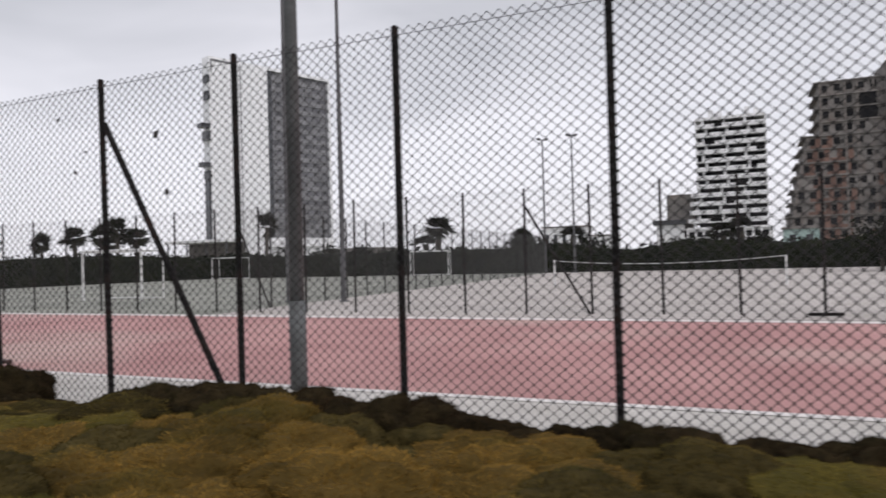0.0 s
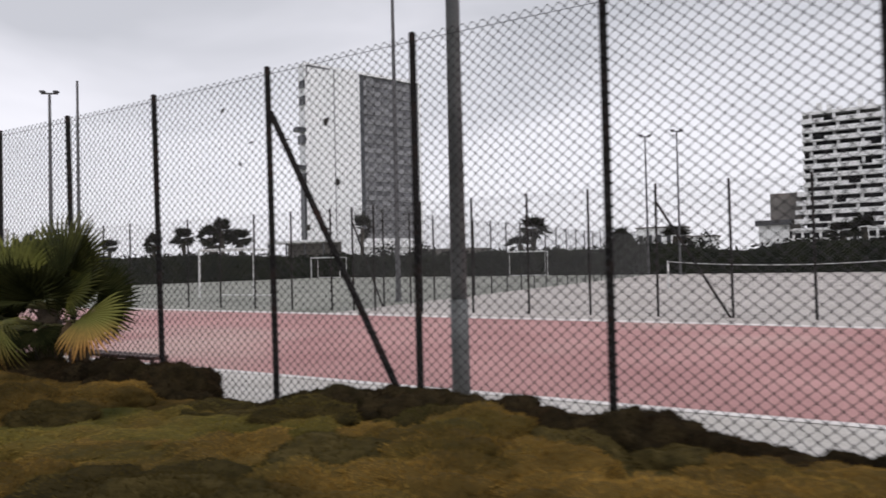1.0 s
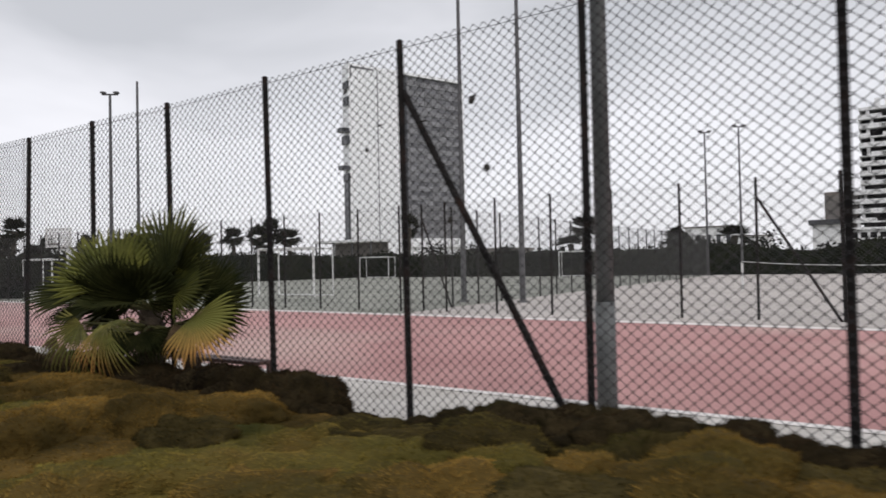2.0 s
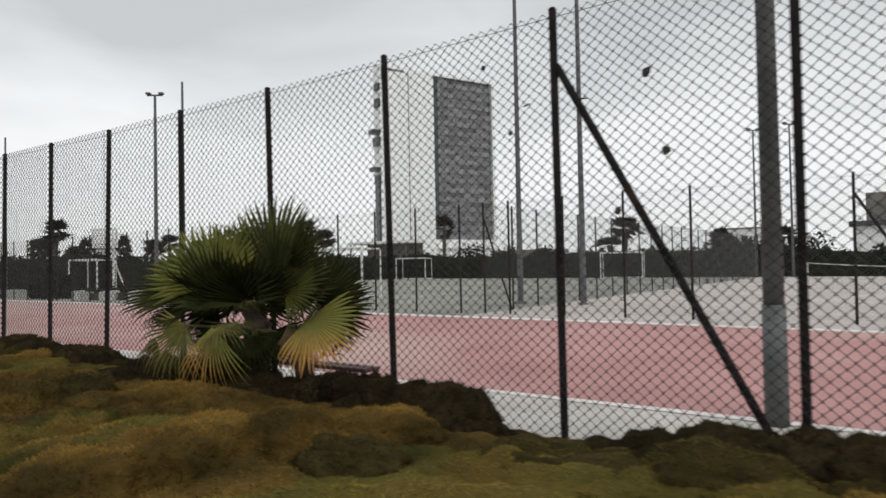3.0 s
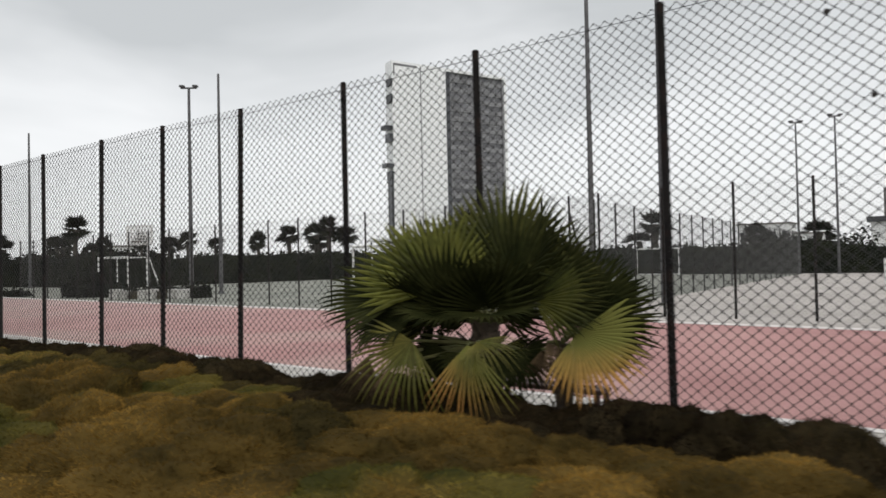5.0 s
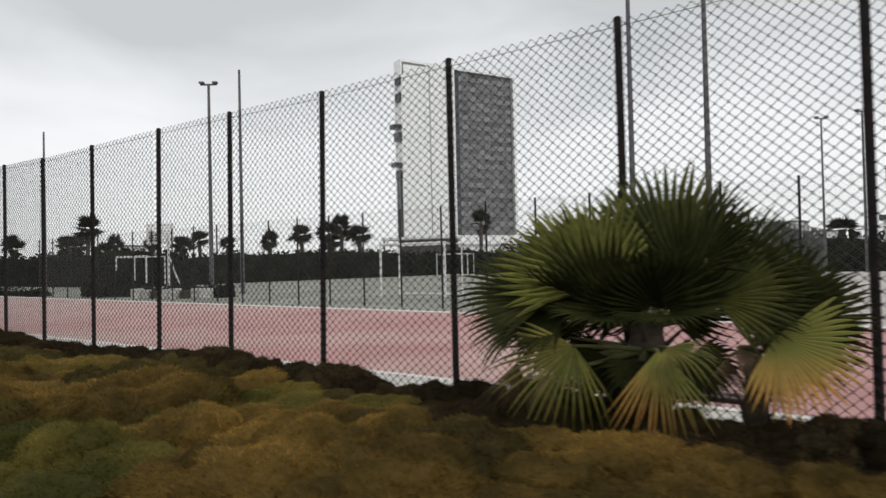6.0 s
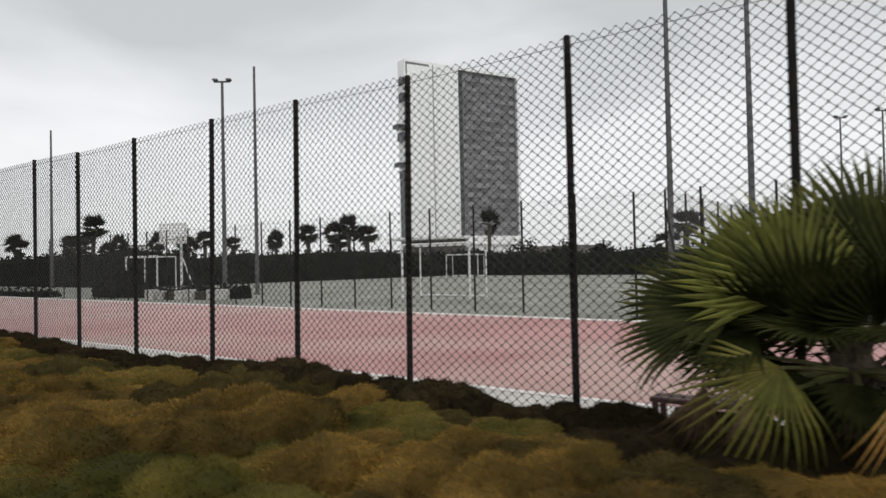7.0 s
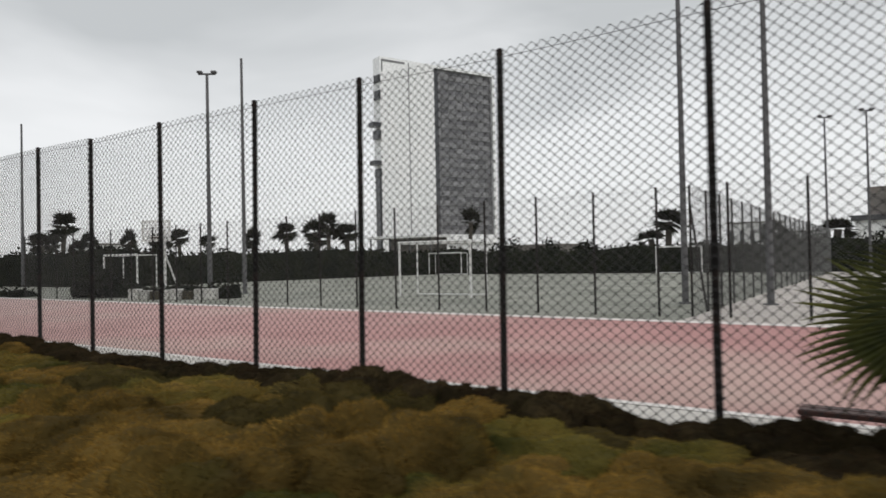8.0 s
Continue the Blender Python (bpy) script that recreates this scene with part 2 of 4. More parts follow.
# ---- building helpers ----
def part(name, bm, mat, parent=None, label="", smooth=False):
    me = bpy.data.meshes.new(name)
    bm.to_mesh(me)
    bm.free()
    return mesh_part(name, me, mat, parent, label, smooth)


def mesh_part(name, me, mat, parent=None, label="", smooth=False):
    if mat and not me.materials:
        me.materials.append(mat)
    if smooth:
        me.polygons.foreach_set("use_smooth", [True] * len(me.polygons))
    ob = new(name, me)
    if parent:
        ob.parent = parent
    return tagged(ob, label)


def thing(name, at=(0, 0, 0), rz=0.0, label="", category="", group="", kind=""):
    ob = new(name)
    ob.empty_display_size = 0.2
    ob.matrix_basis = pose(*at, 0, 0, rz)
    return tagged(ob, label, category, group, kind)


def box(bm, lo, hi, bevel=0.0):
    c, s = [(a + b) / 2 for a, b in zip(lo, hi)], [abs(b - a) for a, b in zip(lo, hi)]
    vs = bmesh.ops.create_cube(bm, size=1, matrix=Matrix.Translation(c) @ Matrix.Diagonal((*s, 1)))["verts"]
    if bevel:
        es = list({e for v in vs for e in v.link_edges})
        bmesh.ops.bevel(bm, geom=es, offset=bevel, segments=1, affect="EDGES")


def rod(bm, a, b, r0, r1=None, seg=8):
    a, b = Vector(a), Vector(b)
    d = b - a
    bmesh.ops.create_cone(bm, cap_ends=True, segments=seg, radius1=r0, radius2=r0 if r1 is None else r1, depth=d.length,
                          matrix=Matrix.Translation((a + b) / 2) @ d.to_track_quat("Z", "Y").to_matrix().to_4x4())


def tube(pts, r, seg=5):
    """One unbroken wire or rail along pts."""
    verts, faces = [], []
    for i, p in enumerate(pts):
        d = (Vector(pts[min(i + 1, len(pts) - 1)]) - Vector(pts[max(i - 1, 0)])).normalized()
        u = d.orthogonal().normalized()
        v = d.cross(u)
        for k in range(seg):
            a = 2 * math.pi * k / seg
            verts.append(Vector(p) + u * r * math.cos(a) + v * r * math.sin(a))
        if i:
            b = (i - 1) * seg
            faces += [(b + k, b + (k + 1) % seg, b + seg + (k + 1) % seg, b + seg + k) for k in range(seg)]
    return quad_mesh("tube", verts, faces)


def quad_mesh(name, verts, faces):
    me = bpy.data.meshes.new(name)
    me.from_pydata([tuple(v) for v in verts], [], faces)
    me.update()
    return me


def sheet(name, corners, z, mat, label, category, cells=1):
    bm = bmesh.new()
    bm.faces.new([bm.verts.new((x, y, z)) for x, y in corners])
    if cells > 1:
        bmesh.ops.subdivide_edges(bm, edges=bm.edges[:], cuts=cells, use_grid_fill=True)
    ob = part(name, bm, mat)
    return tagged(ob, label, category, kind="structure")


# ---- ground ----
sheet("ground", [(-2500, -2500), (2500, -2500), (2500, 2500), (-2500, 2500)], -0.02, M_SCRUB, "grey-green gravelly ground reaching the horizon", "ground")
sheet("sand_court", [(-7.7, 9.55), (60, 9.55), (60, 52), (-9.0, 52)], -0.008, M_SAND, "pale pinkish sand of the far sports court", "sand")
slab = sheet("pavement", [(-90, -0.5), (40, -0.5), (40, 1.46), (-90, 1.46)], -0.006, M_SLAB, "pale concrete strip along the inside of the fence", "pavement")
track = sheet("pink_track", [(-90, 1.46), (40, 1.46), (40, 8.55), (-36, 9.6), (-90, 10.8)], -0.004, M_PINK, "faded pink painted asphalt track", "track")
sheet("track_edge_line", [(-90, 10.8), (-36, 9.6), (40, 8.55), (40, 8.86), (-36, 10.0), (-90, 11.2)], 0.0, M_LINE, "whitish kerb line along the pink track", "kerb")
sheet("track_front_line", [(-90, 1.39), (40, 1.39), (40, 1.52), (-90, 1.52)], 0.0, M_LINE, "whitish worn line along the near edge of the pink track", "painted line")
sheet("road", [(-90, -9), (40, -9), (40, -4.0), (-90, -4.0)], 0.0, M_ROAD, "grey asphalt road beside the planted bank", "road")


def bank_height(x, y):
    """Planted bank: rises from the fence to a low crest and falls to the road."""
    up = min(1.0, max(0.0, (-0.12 - y) / 0.9))
    down = min(1.0, max(0.0, (y + 4.0) / 0.5))
    n = noise.noise(Vector((x * 0.7, y * 0.7, 3.1)))
    return 0.01 + (0.16 + 0.05 * n) * up * down


bm = bmesh.new()
NX, NY = 170, 16
grid = [[bm.verts.new((-26 + 38 * i / NX, -4.0 + 3.88 * j / NY, bank_height(-26 + 38 * i / NX, -4.0 + 3.88 * j / NY))) for j in range(NY + 1)] for i in range(NX + 1)]
for i in range(NX):
    for j in range(NY):
        bm.faces.new((grid[i][j], grid[i + 1][j], grid[i + 1][j + 1], grid[i][j + 1]))
tagged(part("planted_bank", bm, M_EARTH, smooth=True), "dark soil bank under the shrubs beside the fence", "bank", kind="structure")


# ---- chain-link fences ----
SPAN, TALL, DIAMONDS, ROWS = 1.5, 3.0, 18, 40


def link_mesh(name, radius, sides, across=DIAMONDS):
    """One bay of woven wire: interlocking zigzag strands, knuckled at the top."""
    pitch, rise = SPAN / across, (TALL - 0.05) / ROWS
    verts, faces = [], []
    for w in range(2 * across):
        x0 = w * pitch / 2
        base = len(verts)
        for k in range(4 * ROWS + 1):
            knot, half = k % 2 == 0, k // 2
            ends = [x0 + (pitch / 2 + 0.002 if (h + w) % 2 == 0 else -0.002) for h in (half, half + (k % 2))]
            x = sum(ends) / 2
            y = ((0.0022 if (half + w) % 2 == 0 else -0.0022) * (1 if w % 2 else -1)) if knot else 0.0
            z = 0.05 + k * rise / 4
            r = radius * (1.6 if knot else 0.85)
            for s in range(sides):
                a = 2 * math.pi * s / sides
                verts.append((x + r * math.cos(a) * 1.1, y + r * math.sin(a), z))
        for k in range(4 * ROWS):
            for s in range(sides):
                p, q = base + k * sides, base + (k + 1) * sides
                t = (s + 1) % sides
                faces.append((p + s, p + t, q + t, q + s))
    return quad_mesh(name, verts, faces)


LINK = link_mesh("wire_mesh", 0.0033, 4)
LINK.materials.append(M_WIRE)
WIDE_LINK = link_mesh("wire_mesh", 0.0033, 4, 22)
WIDE_LINK.materials.append(M_WIRE)
THIN_LINK = link_mesh("wire_mesh", 0.0013, 3)
THIN_LINK.materials.append(M_THINWIRE)
MID_LINK = link_mesh("wire_mesh", 0.0018, 3)
MID_LINK.materials.append(M_THINWIRE)


def post_mesh(name, r, h):
    bm = bmesh.new()
    rod(bm, (0, 0, -0.1), (0, 0, h), r, seg=12)
    rod(bm, (0, 0, h), (0, 0, h + 0.015), r * 1.12, r * 0.7, seg=12)
    me = bpy.data.meshes.new(name)
    bm.to_mesh(me)
    bm.free()
    me.materials.append(M_POST)
    return me


POST = post_mesh("post", 0.027, TALL + 0.01)


def fence(name, at, rz, first, last, tall, label, link, braces=(), odd=None):
    """Posts every SPAN with a bay of wire between each two. odd: for a post, its shift along the fence, how far its top leans out, and its height."""
    f = thing(name, at, rz, label, "fence")
    sway = random.Random(name)
    odd = odd or {}

    def stand(k):
        dx, out, h = odd.get(k, (0.0, 0.0, tall))
        return k * SPAN + dx, out, h

    for k in range(first, last + 1):
        x, out, h = stand(k)
        p = new("post", POST)
        p.parent = f
        p.matrix_basis = pose(x, 0, 0, math.degrees(math.atan2(-out, h)), sway.uniform(-0.3, 0.3), 0) @ Matrix.Diagonal((1, 1, h / TALL, 1))
        if k < last:
            x1, out1, h1 = stand(k + 1)
            w = new("wire_mesh", WIDE_LINK if link is LINK and x1 - x > 1.7 else link)
            w.parent = f
            rise = Matrix(((1, 0, 0, 0), (0, 1, (out + out1) / 2 / TALL, 0), ((h1 - h) / SPAN, 0, 1, 0), (0, 0, 0, 1)))
            w.matrix_basis = pose(x, -0.034, 0) @ rise @ Matrix.Diagonal(((x1 - x) / SPAN, 1, h / TALL, 1))
    for k, side in braces:
        x, out, h = stand(k)
        bm = bmesh.new()
        rod(bm, (x + 0.02 * side, 0.012 + out * 0.866, tall * 0.866), ((k + side) * SPAN - 0.03 * side, 0.016, -0.05), 0.027, seg=10)
        part("brace", bm, M_POST, f)
    for z in (tall - 0.06,):
        line = [(x, -0.04 + out * z / tall, z * h / tall) for x, out, h in map(stand, range(first, last + 1))]
        mesh_part("tension_wire", tube(line, 0.0022 if link is LINK else 0.0016), M_WIRE, f)
    return f


LEANING = {-8: (-0.10, 0.01, 2.96), -7: (-0.08, 0.01, 2.97), -6: (0.05, 0.03, 2.98), -5: (-0.01, 0.035, 2.97), -4: (-0.05, 0.055, 2.955), -3: (0.04, 0.0, 2.95), -2: (0.03, -0.055, 2.93), -1: (0.0, -0.055, 2.95),
           0: (0.02, -0.055, 2.975), 1: (0.01, -0.025, 3.0), 3: (0.06, 0.0, 3.0), 4: (0.4, 0.0, 3.0), 5: (0.4, 0.0, 3.0), 6: (0.4, 0.0, 3.0)}
fence("chain_link_fence", (-0.2, 0, 0), 0, -13, 6, TALL, "tall chain-link fence with black steel posts beside the bank", LINK, [(0, 1), (-12, 1)], LEANING)
fence("inner_chain_link_fence", (0.56, 10.65, 0), 0, -26, 7, 2.83, "chain-link fence with dark posts between track and courts", THIN_LINK, [(0, 1)])
fence("cross_chain_link_fence", (-7.75, 10.75, 0), 91.5, 0, 24, 2.83, "chain-link fence with dark posts dividing the sand courts", MID_LINK, [(0, 1)])


# ---- masts and lamp poles ----
def mast(at, h, r, head, mat, label, group="floodlight masts"):
    m = thing("floodlight_mast", at, 38, label, "lamp mast", group)
    bm = bmesh.new()
    rod(bm, (0, 0, -0.1), (0, 0, h), r, r * 0.55, seg=14)
    part("pole", bm, mat, m, smooth=False)
    bm = bmesh.new()
    box(bm, (-r * 1.5, -r * 1.5, -0.02), (r * 1.5, r * 1.5, 0.03), 0.008)
    part("base_plate", bm, mat, m)
    if head:
        bm = bmesh.new()
        box(bm, (-0.42, -0.04, h - 0.06), (0.42, 0.04, h + 0.02), 0.01)
        part("crossarm", bm, mat, m)
        for x in (-0.34, 0.34):
            bm = bmesh.new()
            box(bm, (x - 0.13, -0.16, h + 0.02), (x + 0.13, 0.10, h + 0.12), 0.02)
            part("floodlight", bm, mat, m, "small grey floodlight housing")
    return m


M_DARKGALV = material("weathered_mast_steel", (0.085, 0.085, 0.088), (0.13, 0.13, 0.135), 2.0, 0.7, metal=0.2, bump=0.0)
near_pole = thing("lamp_pole", (0.90, 1.36, 0), 0, "thick grey galvanised lamp pole standing inside the fence", "lamp pole")
bm = bmesh.new()
rod(bm, (0, 0, -0.05), (0, 0, 0.9), 0.088, 0.086, seg=20)
part("lower_sleeve", bm, M_GALV, near_pole, "wider grey sleeve at the foot", True)
bm = bmesh.new()
rod(bm, (0, 0, 0.9), (0, 0, 9.0), 0.076, 0.05, seg=20)
part("pole", bm, M_GALV, near_pole, smooth=True)
bm = bmesh.new()
box(bm, (-0.9, -0.12, 9.0), (0.9, 0.12, 9.16), 0.03)
part("lamp_head", bm, M_GALV, near_pole)

mast((-9.05, 14.85, 0), 10.9, 0.095, True, M_DARKGALV, "tall grey steel floodlight mast on the sand court")
mast((-6.88, 14.83, 0), 10.9, 0.095, True, M_DARKGALV, "tall grey steel floodlight mast beside the dividing fence")
mast((-32.15, 16.3, 0), 10.7, 0.12, True, M_DARKGALV, "slim grey floodlight mast with a crossarm")
mast((-29.25, 16.05, 0), 10.85, 0.10, False, M_DARKGALV, "slim bare grey steel mast")
mast((-58.3, 19.2, 0), 12.1, 0.12, False, M_DARKGALV, "slim bare far grey steel mast")
mast((-8.95, 47.9, 0), 10.4, 0.09, True, M_DARKGALV, "far thin floodlight mast")
mast((-6.5, 47.2, 0), 10.4, 0.09, True, M_DARKGALV, "far thin floodlight mast")


# ---- sports things ----
def goal(x, y, turn, w, label, depth=1.2, h=2.0):
    g = thing("goal", (x, y, 0), turn, label, "goal", "white goals")
    for name, p, q in (("front_post", (0, 0, 0), (0, 0, h)), ("front_post", (w, 0, 0), (w, 0, h)), ("crossbar", (-0.04, 0, h), (w + 0.04, 0, h)),
                       ("back_post", (0, depth, 0), (0, depth, h)), ("back_post", (w, depth, 0), (w, depth, h)), ("side_bar", (0, 0, h - 0.03), (0, depth, h - 0.03)),
                       ("side_bar", (w, 0, h - 0.03), (w, depth, h - 0.03)), ("rear_bar", (0, depth, h - 0.03), (w, depth, h - 0.03)), ("ground_bar", (0, depth, 0.04), (w, depth, 0.04))):
        bm = bmesh.new()
        rod(bm, p, q, 0.045 if "front" in name or name == "crossbar" else 0.03, seg=10)
        part(name, bm, M_WHITE, g)
    return g


goal(-19.60, 15.40, 4, 3.0, "white steel handball goal without net on the sand court")
goal(-41.70, 16.25, 4, 3.0, "white steel handball goal beside the hedge")
goal(-20.2, 46.9, 12, 3.2, "white far steel goal in front of the hedge", 1.0)
goal(-41.7, 47.4, 0, 3.6, "white far small steel goal in front of the hedge", 1.0)

hoop = thing("basketball_hoop", (-32.6, 13.75, 0), 30, "white basketball hoop stand with a lattice backboard", "basketball hoop")
for name, a, b, r in (("pole", (0.12, 0.55, 0), (0.12, 0.55, 3.0), 0.06), ("arm", (0.12, 0.55, 2.95), (0, 0.03, 3.0), 0.04), ("brace", (0.12, 0.55, 1.95), (0.75, 0.75, 0.0), 0.035)):
    bm = bmesh.new()
    rod(bm, a, b, r, seg=10)
    part(name, bm, M_WHITE, hoop)
bm = bmesh.new()
box(bm, (-0.69, -0.022, 3.39), (0.69, 0.022, 3.45), 0.006)
board = part("backboard", bm, M_WHITE, hoop)
bars = [("frame_bar", (x - 0.03, -0.02, 2.53), (x + 0.03, 0.02, 3.39)) for x in (-0.66, 0.66)] + [("frame_bar", (-0.69, -0.022, 2.47), (0.69, 0.022, 2.53))]
bars += [("upright_slat", (x - 0.022, -0.012, 2.53), (x + 0.022, 0.012, 3.39)) for x in [-0.66 + 1.32 * (k + 0.5) / 9 for k in range(9)]]
bars += [("cross_slat", (-0.63, -0.016, z - 0.022), (0.63, 0.016, z + 0.022)) for z in [2.5 + 0.92 * (k + 0.5) / 7 for k in range(7)]]
for name, lo, hi in bars:
    bm = bmesh.new()
    box(bm, lo, hi)
    part(name, bm, M_WHITE, board)
bm = bmesh.new()
for k in range(14):
    a0, a1 = 2 * math.pi * k / 14, 2 * math.pi * (k + 1) / 14
    rod(bm, (0.22 * math.cos(a0), -0.28 + 0.22 * math.sin(a0), 2.65), (0.22 * math.cos(a1), -0.28 + 0.22 * math.sin(a1), 2.65), 0.012, seg=6)
part("rim", bm, M_BENCH, hoop)

NET_A, NET_B = Vector((-2.3, 24.5, 0)), Vector((6.6, 24.0, 0))
net = thing("tennis_net", tuple(NET_A), math.degrees(math.atan2(NET_B.y - NET_A.y, NET_B.x - NET_A.x)), "white-banded tennis net sagging between two posts", "tennis net")
NL = (NET_B - NET_A).length
for x in (0, NL):
    bm = bmesh.new()
    rod(bm, (x, 0, -0.1), (x, 0, 1.12), 0.04, seg=10)
    part("net_post", bm, M_WHITE, net)
bm = bmesh.new()
tops = [(NL * k / 16, 0, 1.08 - 0.2 * (1 - (2 * k / 16 - 1) ** 2)) for k in range(17)]
for p, q in zip(tops, tops[1:]):
    rod(bm, p, q, 0.013, seg=6)
part("net_band", bm, M_WHITE, net)
bm = bmesh.new()
for k in range(65):
    x = NL * k / 64
    u = 2 * k / 64 - 1
    rod(bm, (x, 0, 0.05), (x, 0, 1.05 - 0.2 * (1 - u * u)), 0.0015, seg=3)
for r in range(8):
    for p, q in zip(tops, tops[1:]):
        f = (r + 0.5) / 8
        rod(bm, (p[0], 0, 0.05 + (p[2] - 0.05) * f), (q[0], 0, 0.05 + (q[2] - 0.05) * f), 0.0015, seg=3)
part("netting", bm, M_WIRE, net)

bench = thing("bench", (-3.33, 0.5, 0), 0, "low red-brown bench on black legs behind the fence", "bench")
for y in (-0.055, 0.055):
    bm = bmesh.new()
    box(bm, (-0.94, y - 0.05, 0.262), (0.94, y + 0.05, 0.30), 0.008)
    part("plank", bm, M_BENCH, bench)
for x in (-0.90, 0.0, 0.90):
    for y in (-0.085, 0.085):
        bm = bmesh.new()
        box(bm, (x - 0.022, y - 0.018, -0.02), (x + 0.022, y + 0.018, 0.262), 0.004)
        part("leg", bm, M_BENCH, bench)


# ---- bits of litter caught in the wire ----
def litter(x, z, size, flat, seed):
    r = random.Random(seed)
    bm = bmesh.new()
    bmesh.ops.create_icosphere(bm, subdivisions=2, radius=1)
    for v in bm.verts:
        n = 1 + 0.6 * noise.noise(v.co * 1.8 + Vector((seed, 0, 0)))
        v.co = Vector((v.co.x * n * size * (2.2 if flat else 1.0), v.co.y * n * size * 0.5, v.co.z * n * size * (0.35 if flat else 1.2)))
    ob = part("dry_leaf", bm, M_LITTER)
    ob.matrix_basis = pose(x, -0.045, z, 0, r.uniform(-25, 25), 0)
    tagged(ob, "small dark dry leaf caught in the fence wire", "leaf", "leaves caught in the wire")


M_LITTER = material("dark_dry_leaf", (0.02, 0.018, 0.015), (0.04, 0.034, 0.028), 20.0, 0.9)
for k, (x, z, size, flat) in enumerate(((0.47, 2.44, 0.028, False), (0.58, 1.93, 0.024, False), (-0.53, 2.18, 0.016, False), (-0.40, 2.36, 0.016, True), (-0.75, 2.69, 0.016, False), (0.03, 2.34, 0.018, True), (0.26, 1.575, 0.022, False))):
    litter(x, z, size, flat, k)

bar = thing("steel_bar", (6.56, 10.45, 0.0), 8, "short dark steel bar lying at the foot of a fence post", "bar")
bm = bmesh.new()
box(bm, (-0.3, -0.03, 0.0), (0.3, 0.03, 0.06), 0.008)
part("bar", bm, M_POST, bar)


# ---- low things at the end of the track ----
rng = random.Random(5)
for k in range(8):
    f = (k + 0.5) / 8
    b = thing("concrete_block", (-30.4 + 4.0 * f, 11.15 + 1.25 * f + rng.uniform(-0.05, 0.05), 0), 18 + rng.uniform(-6, 6), "concrete block in the mostly whitewashed row by the track", "block", "blocks by the track")
    bm = bmesh.new()
    w = rng.uniform(0.17, 0.24)
    box(bm, (-w, -0.2, -0.03), (w, 0.2, rng.uniform(0.30, 0.42)), 0.03)
    # blocks 2 and 5 are soil-dark, standing for gaps in the row
    part("block", bm, M_BLOCK if k not in (2, 5) else M_EARTH, b)


# ---- palms ----
def fan_mesh(name, radius, blades, spread, droop, cup, seed, tip=0.45):
    """A costapalmate fan: folded segments joined at the base, free and bending at the tips. It grows along +x, its upper face to +z."""
    r = random.Random(seed)
    verts, faces = [], []
    half = math.radians(spread) / 2
    step = 2 * half / blades
    for k in range(blades):
        mid = -half + step * (k + 0.5)
        reach = radius * (0.74 + 0.26 * math.cos(mid * 0.75)) * r.uniform(0.92, 1.06)
        sag = droop * r.uniform(0.6, 1.5)
        twist = r.uniform(-0.05, 0.05)
        base = len(verts)
        rows = (0.02, 0.3, 0.58, 0.72, 0.87, 1.0)
        for f in rows:
            d = reach * f
            free = min(1.0, max(0.0, (f - (1 - tip)) / tip))
            wide = math.tan(step / 2) * d if free == 0 else math.tan(step / 2) * reach * (1 - tip) * (1 - free) ** 0.9 * 0.78
            a = mid + twist * free
            drop = -sag * radius * free ** 2 * 0.5 - 0.25 * droop * radius * f * f
            z = drop + cup * radius * (abs(mid) / half) ** 2 * f * 0.4
            cx, cy = d * math.cos(a), d * math.sin(a)
            px, py = -math.sin(a), math.cos(a)
            fold = 0.24 * wide
            verts.append((cx + px * wide, cy + py * wide, z - fold))
            verts.append((cx, cy, z + fold))
            verts.append((cx - px * wide, cy - py * wide, z - fold))
        for i in range(len(rows) - 1):
            p, q = base + 3 * i, base + 3 * (i + 1)
            faces.append((p, p + 1, q + 1, q))
            faces.append((p + 1, p + 2, q + 2, q + 1))
    return quad_mesh(name, verts, faces)


def stalk_mesh(length, r, sag=0.06):
    bm = bmesh.new()
    last = Vector((0, 0, 0))
    for k in range(1, 6):
        f = k / 5
        p = Vector((length * f, 0, -sag * length * (f * f - f)))
        rod(bm, last, p, r * (1 - 0.5 * (k - 1) / 5), r * (1 - 0.5 * f), seg=6)
        last = p
    me = bpy.data.meshes.new("stalk")
    bm.to_mesh(me)
    bm.free()
    return me


FANS = [fan_mesh("fan", 0.64, 27, 160, 0.14, 0.40, s, 0.30) for s in (1, 2, 3)]
FANS_LOW = [fan_mesh("fan", 0.68, 23, 160, 0.55, -0.1, s, 0.55) for s in (4, 5)]
FANS_DRY = [me.copy() for me in (FANS_LOW + FANS[:1])]
FANS_SIDE = [fan_mesh("fan", 0.66, 19, 104, 0.18, 0.2, 31, 0.34)]
FANS_SHADED = [me.copy() for me in FANS]
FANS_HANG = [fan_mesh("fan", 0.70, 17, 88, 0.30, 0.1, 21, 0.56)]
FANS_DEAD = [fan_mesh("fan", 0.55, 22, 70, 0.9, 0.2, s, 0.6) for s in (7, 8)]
FANS_SHADED_SMALL = [fan_mesh("fan", 0.44, 18, 170, 0.5, 0.2, s, 0.4) for s in (12, 13)]
# these fans take the leaf colour darkened for shade
for me in FANS_SHADED_SMALL + FANS_SHADED:
    me.materials.append(M_FANSHADE)
STALK = stalk_mesh(0.5, 0.017)
for me in FANS + FANS_SIDE:
    me.materials.append(M_FAN)
for me in FANS_LOW:
    me.materials.append(M_FANLOW)
for me in FANS_DRY + FANS_HANG:
    me.materials.append(M_FANDRY)
for me in FANS_DEAD:
    me.materials.append(M_FANDEAD)
STALK.materials.append(M_STALK)


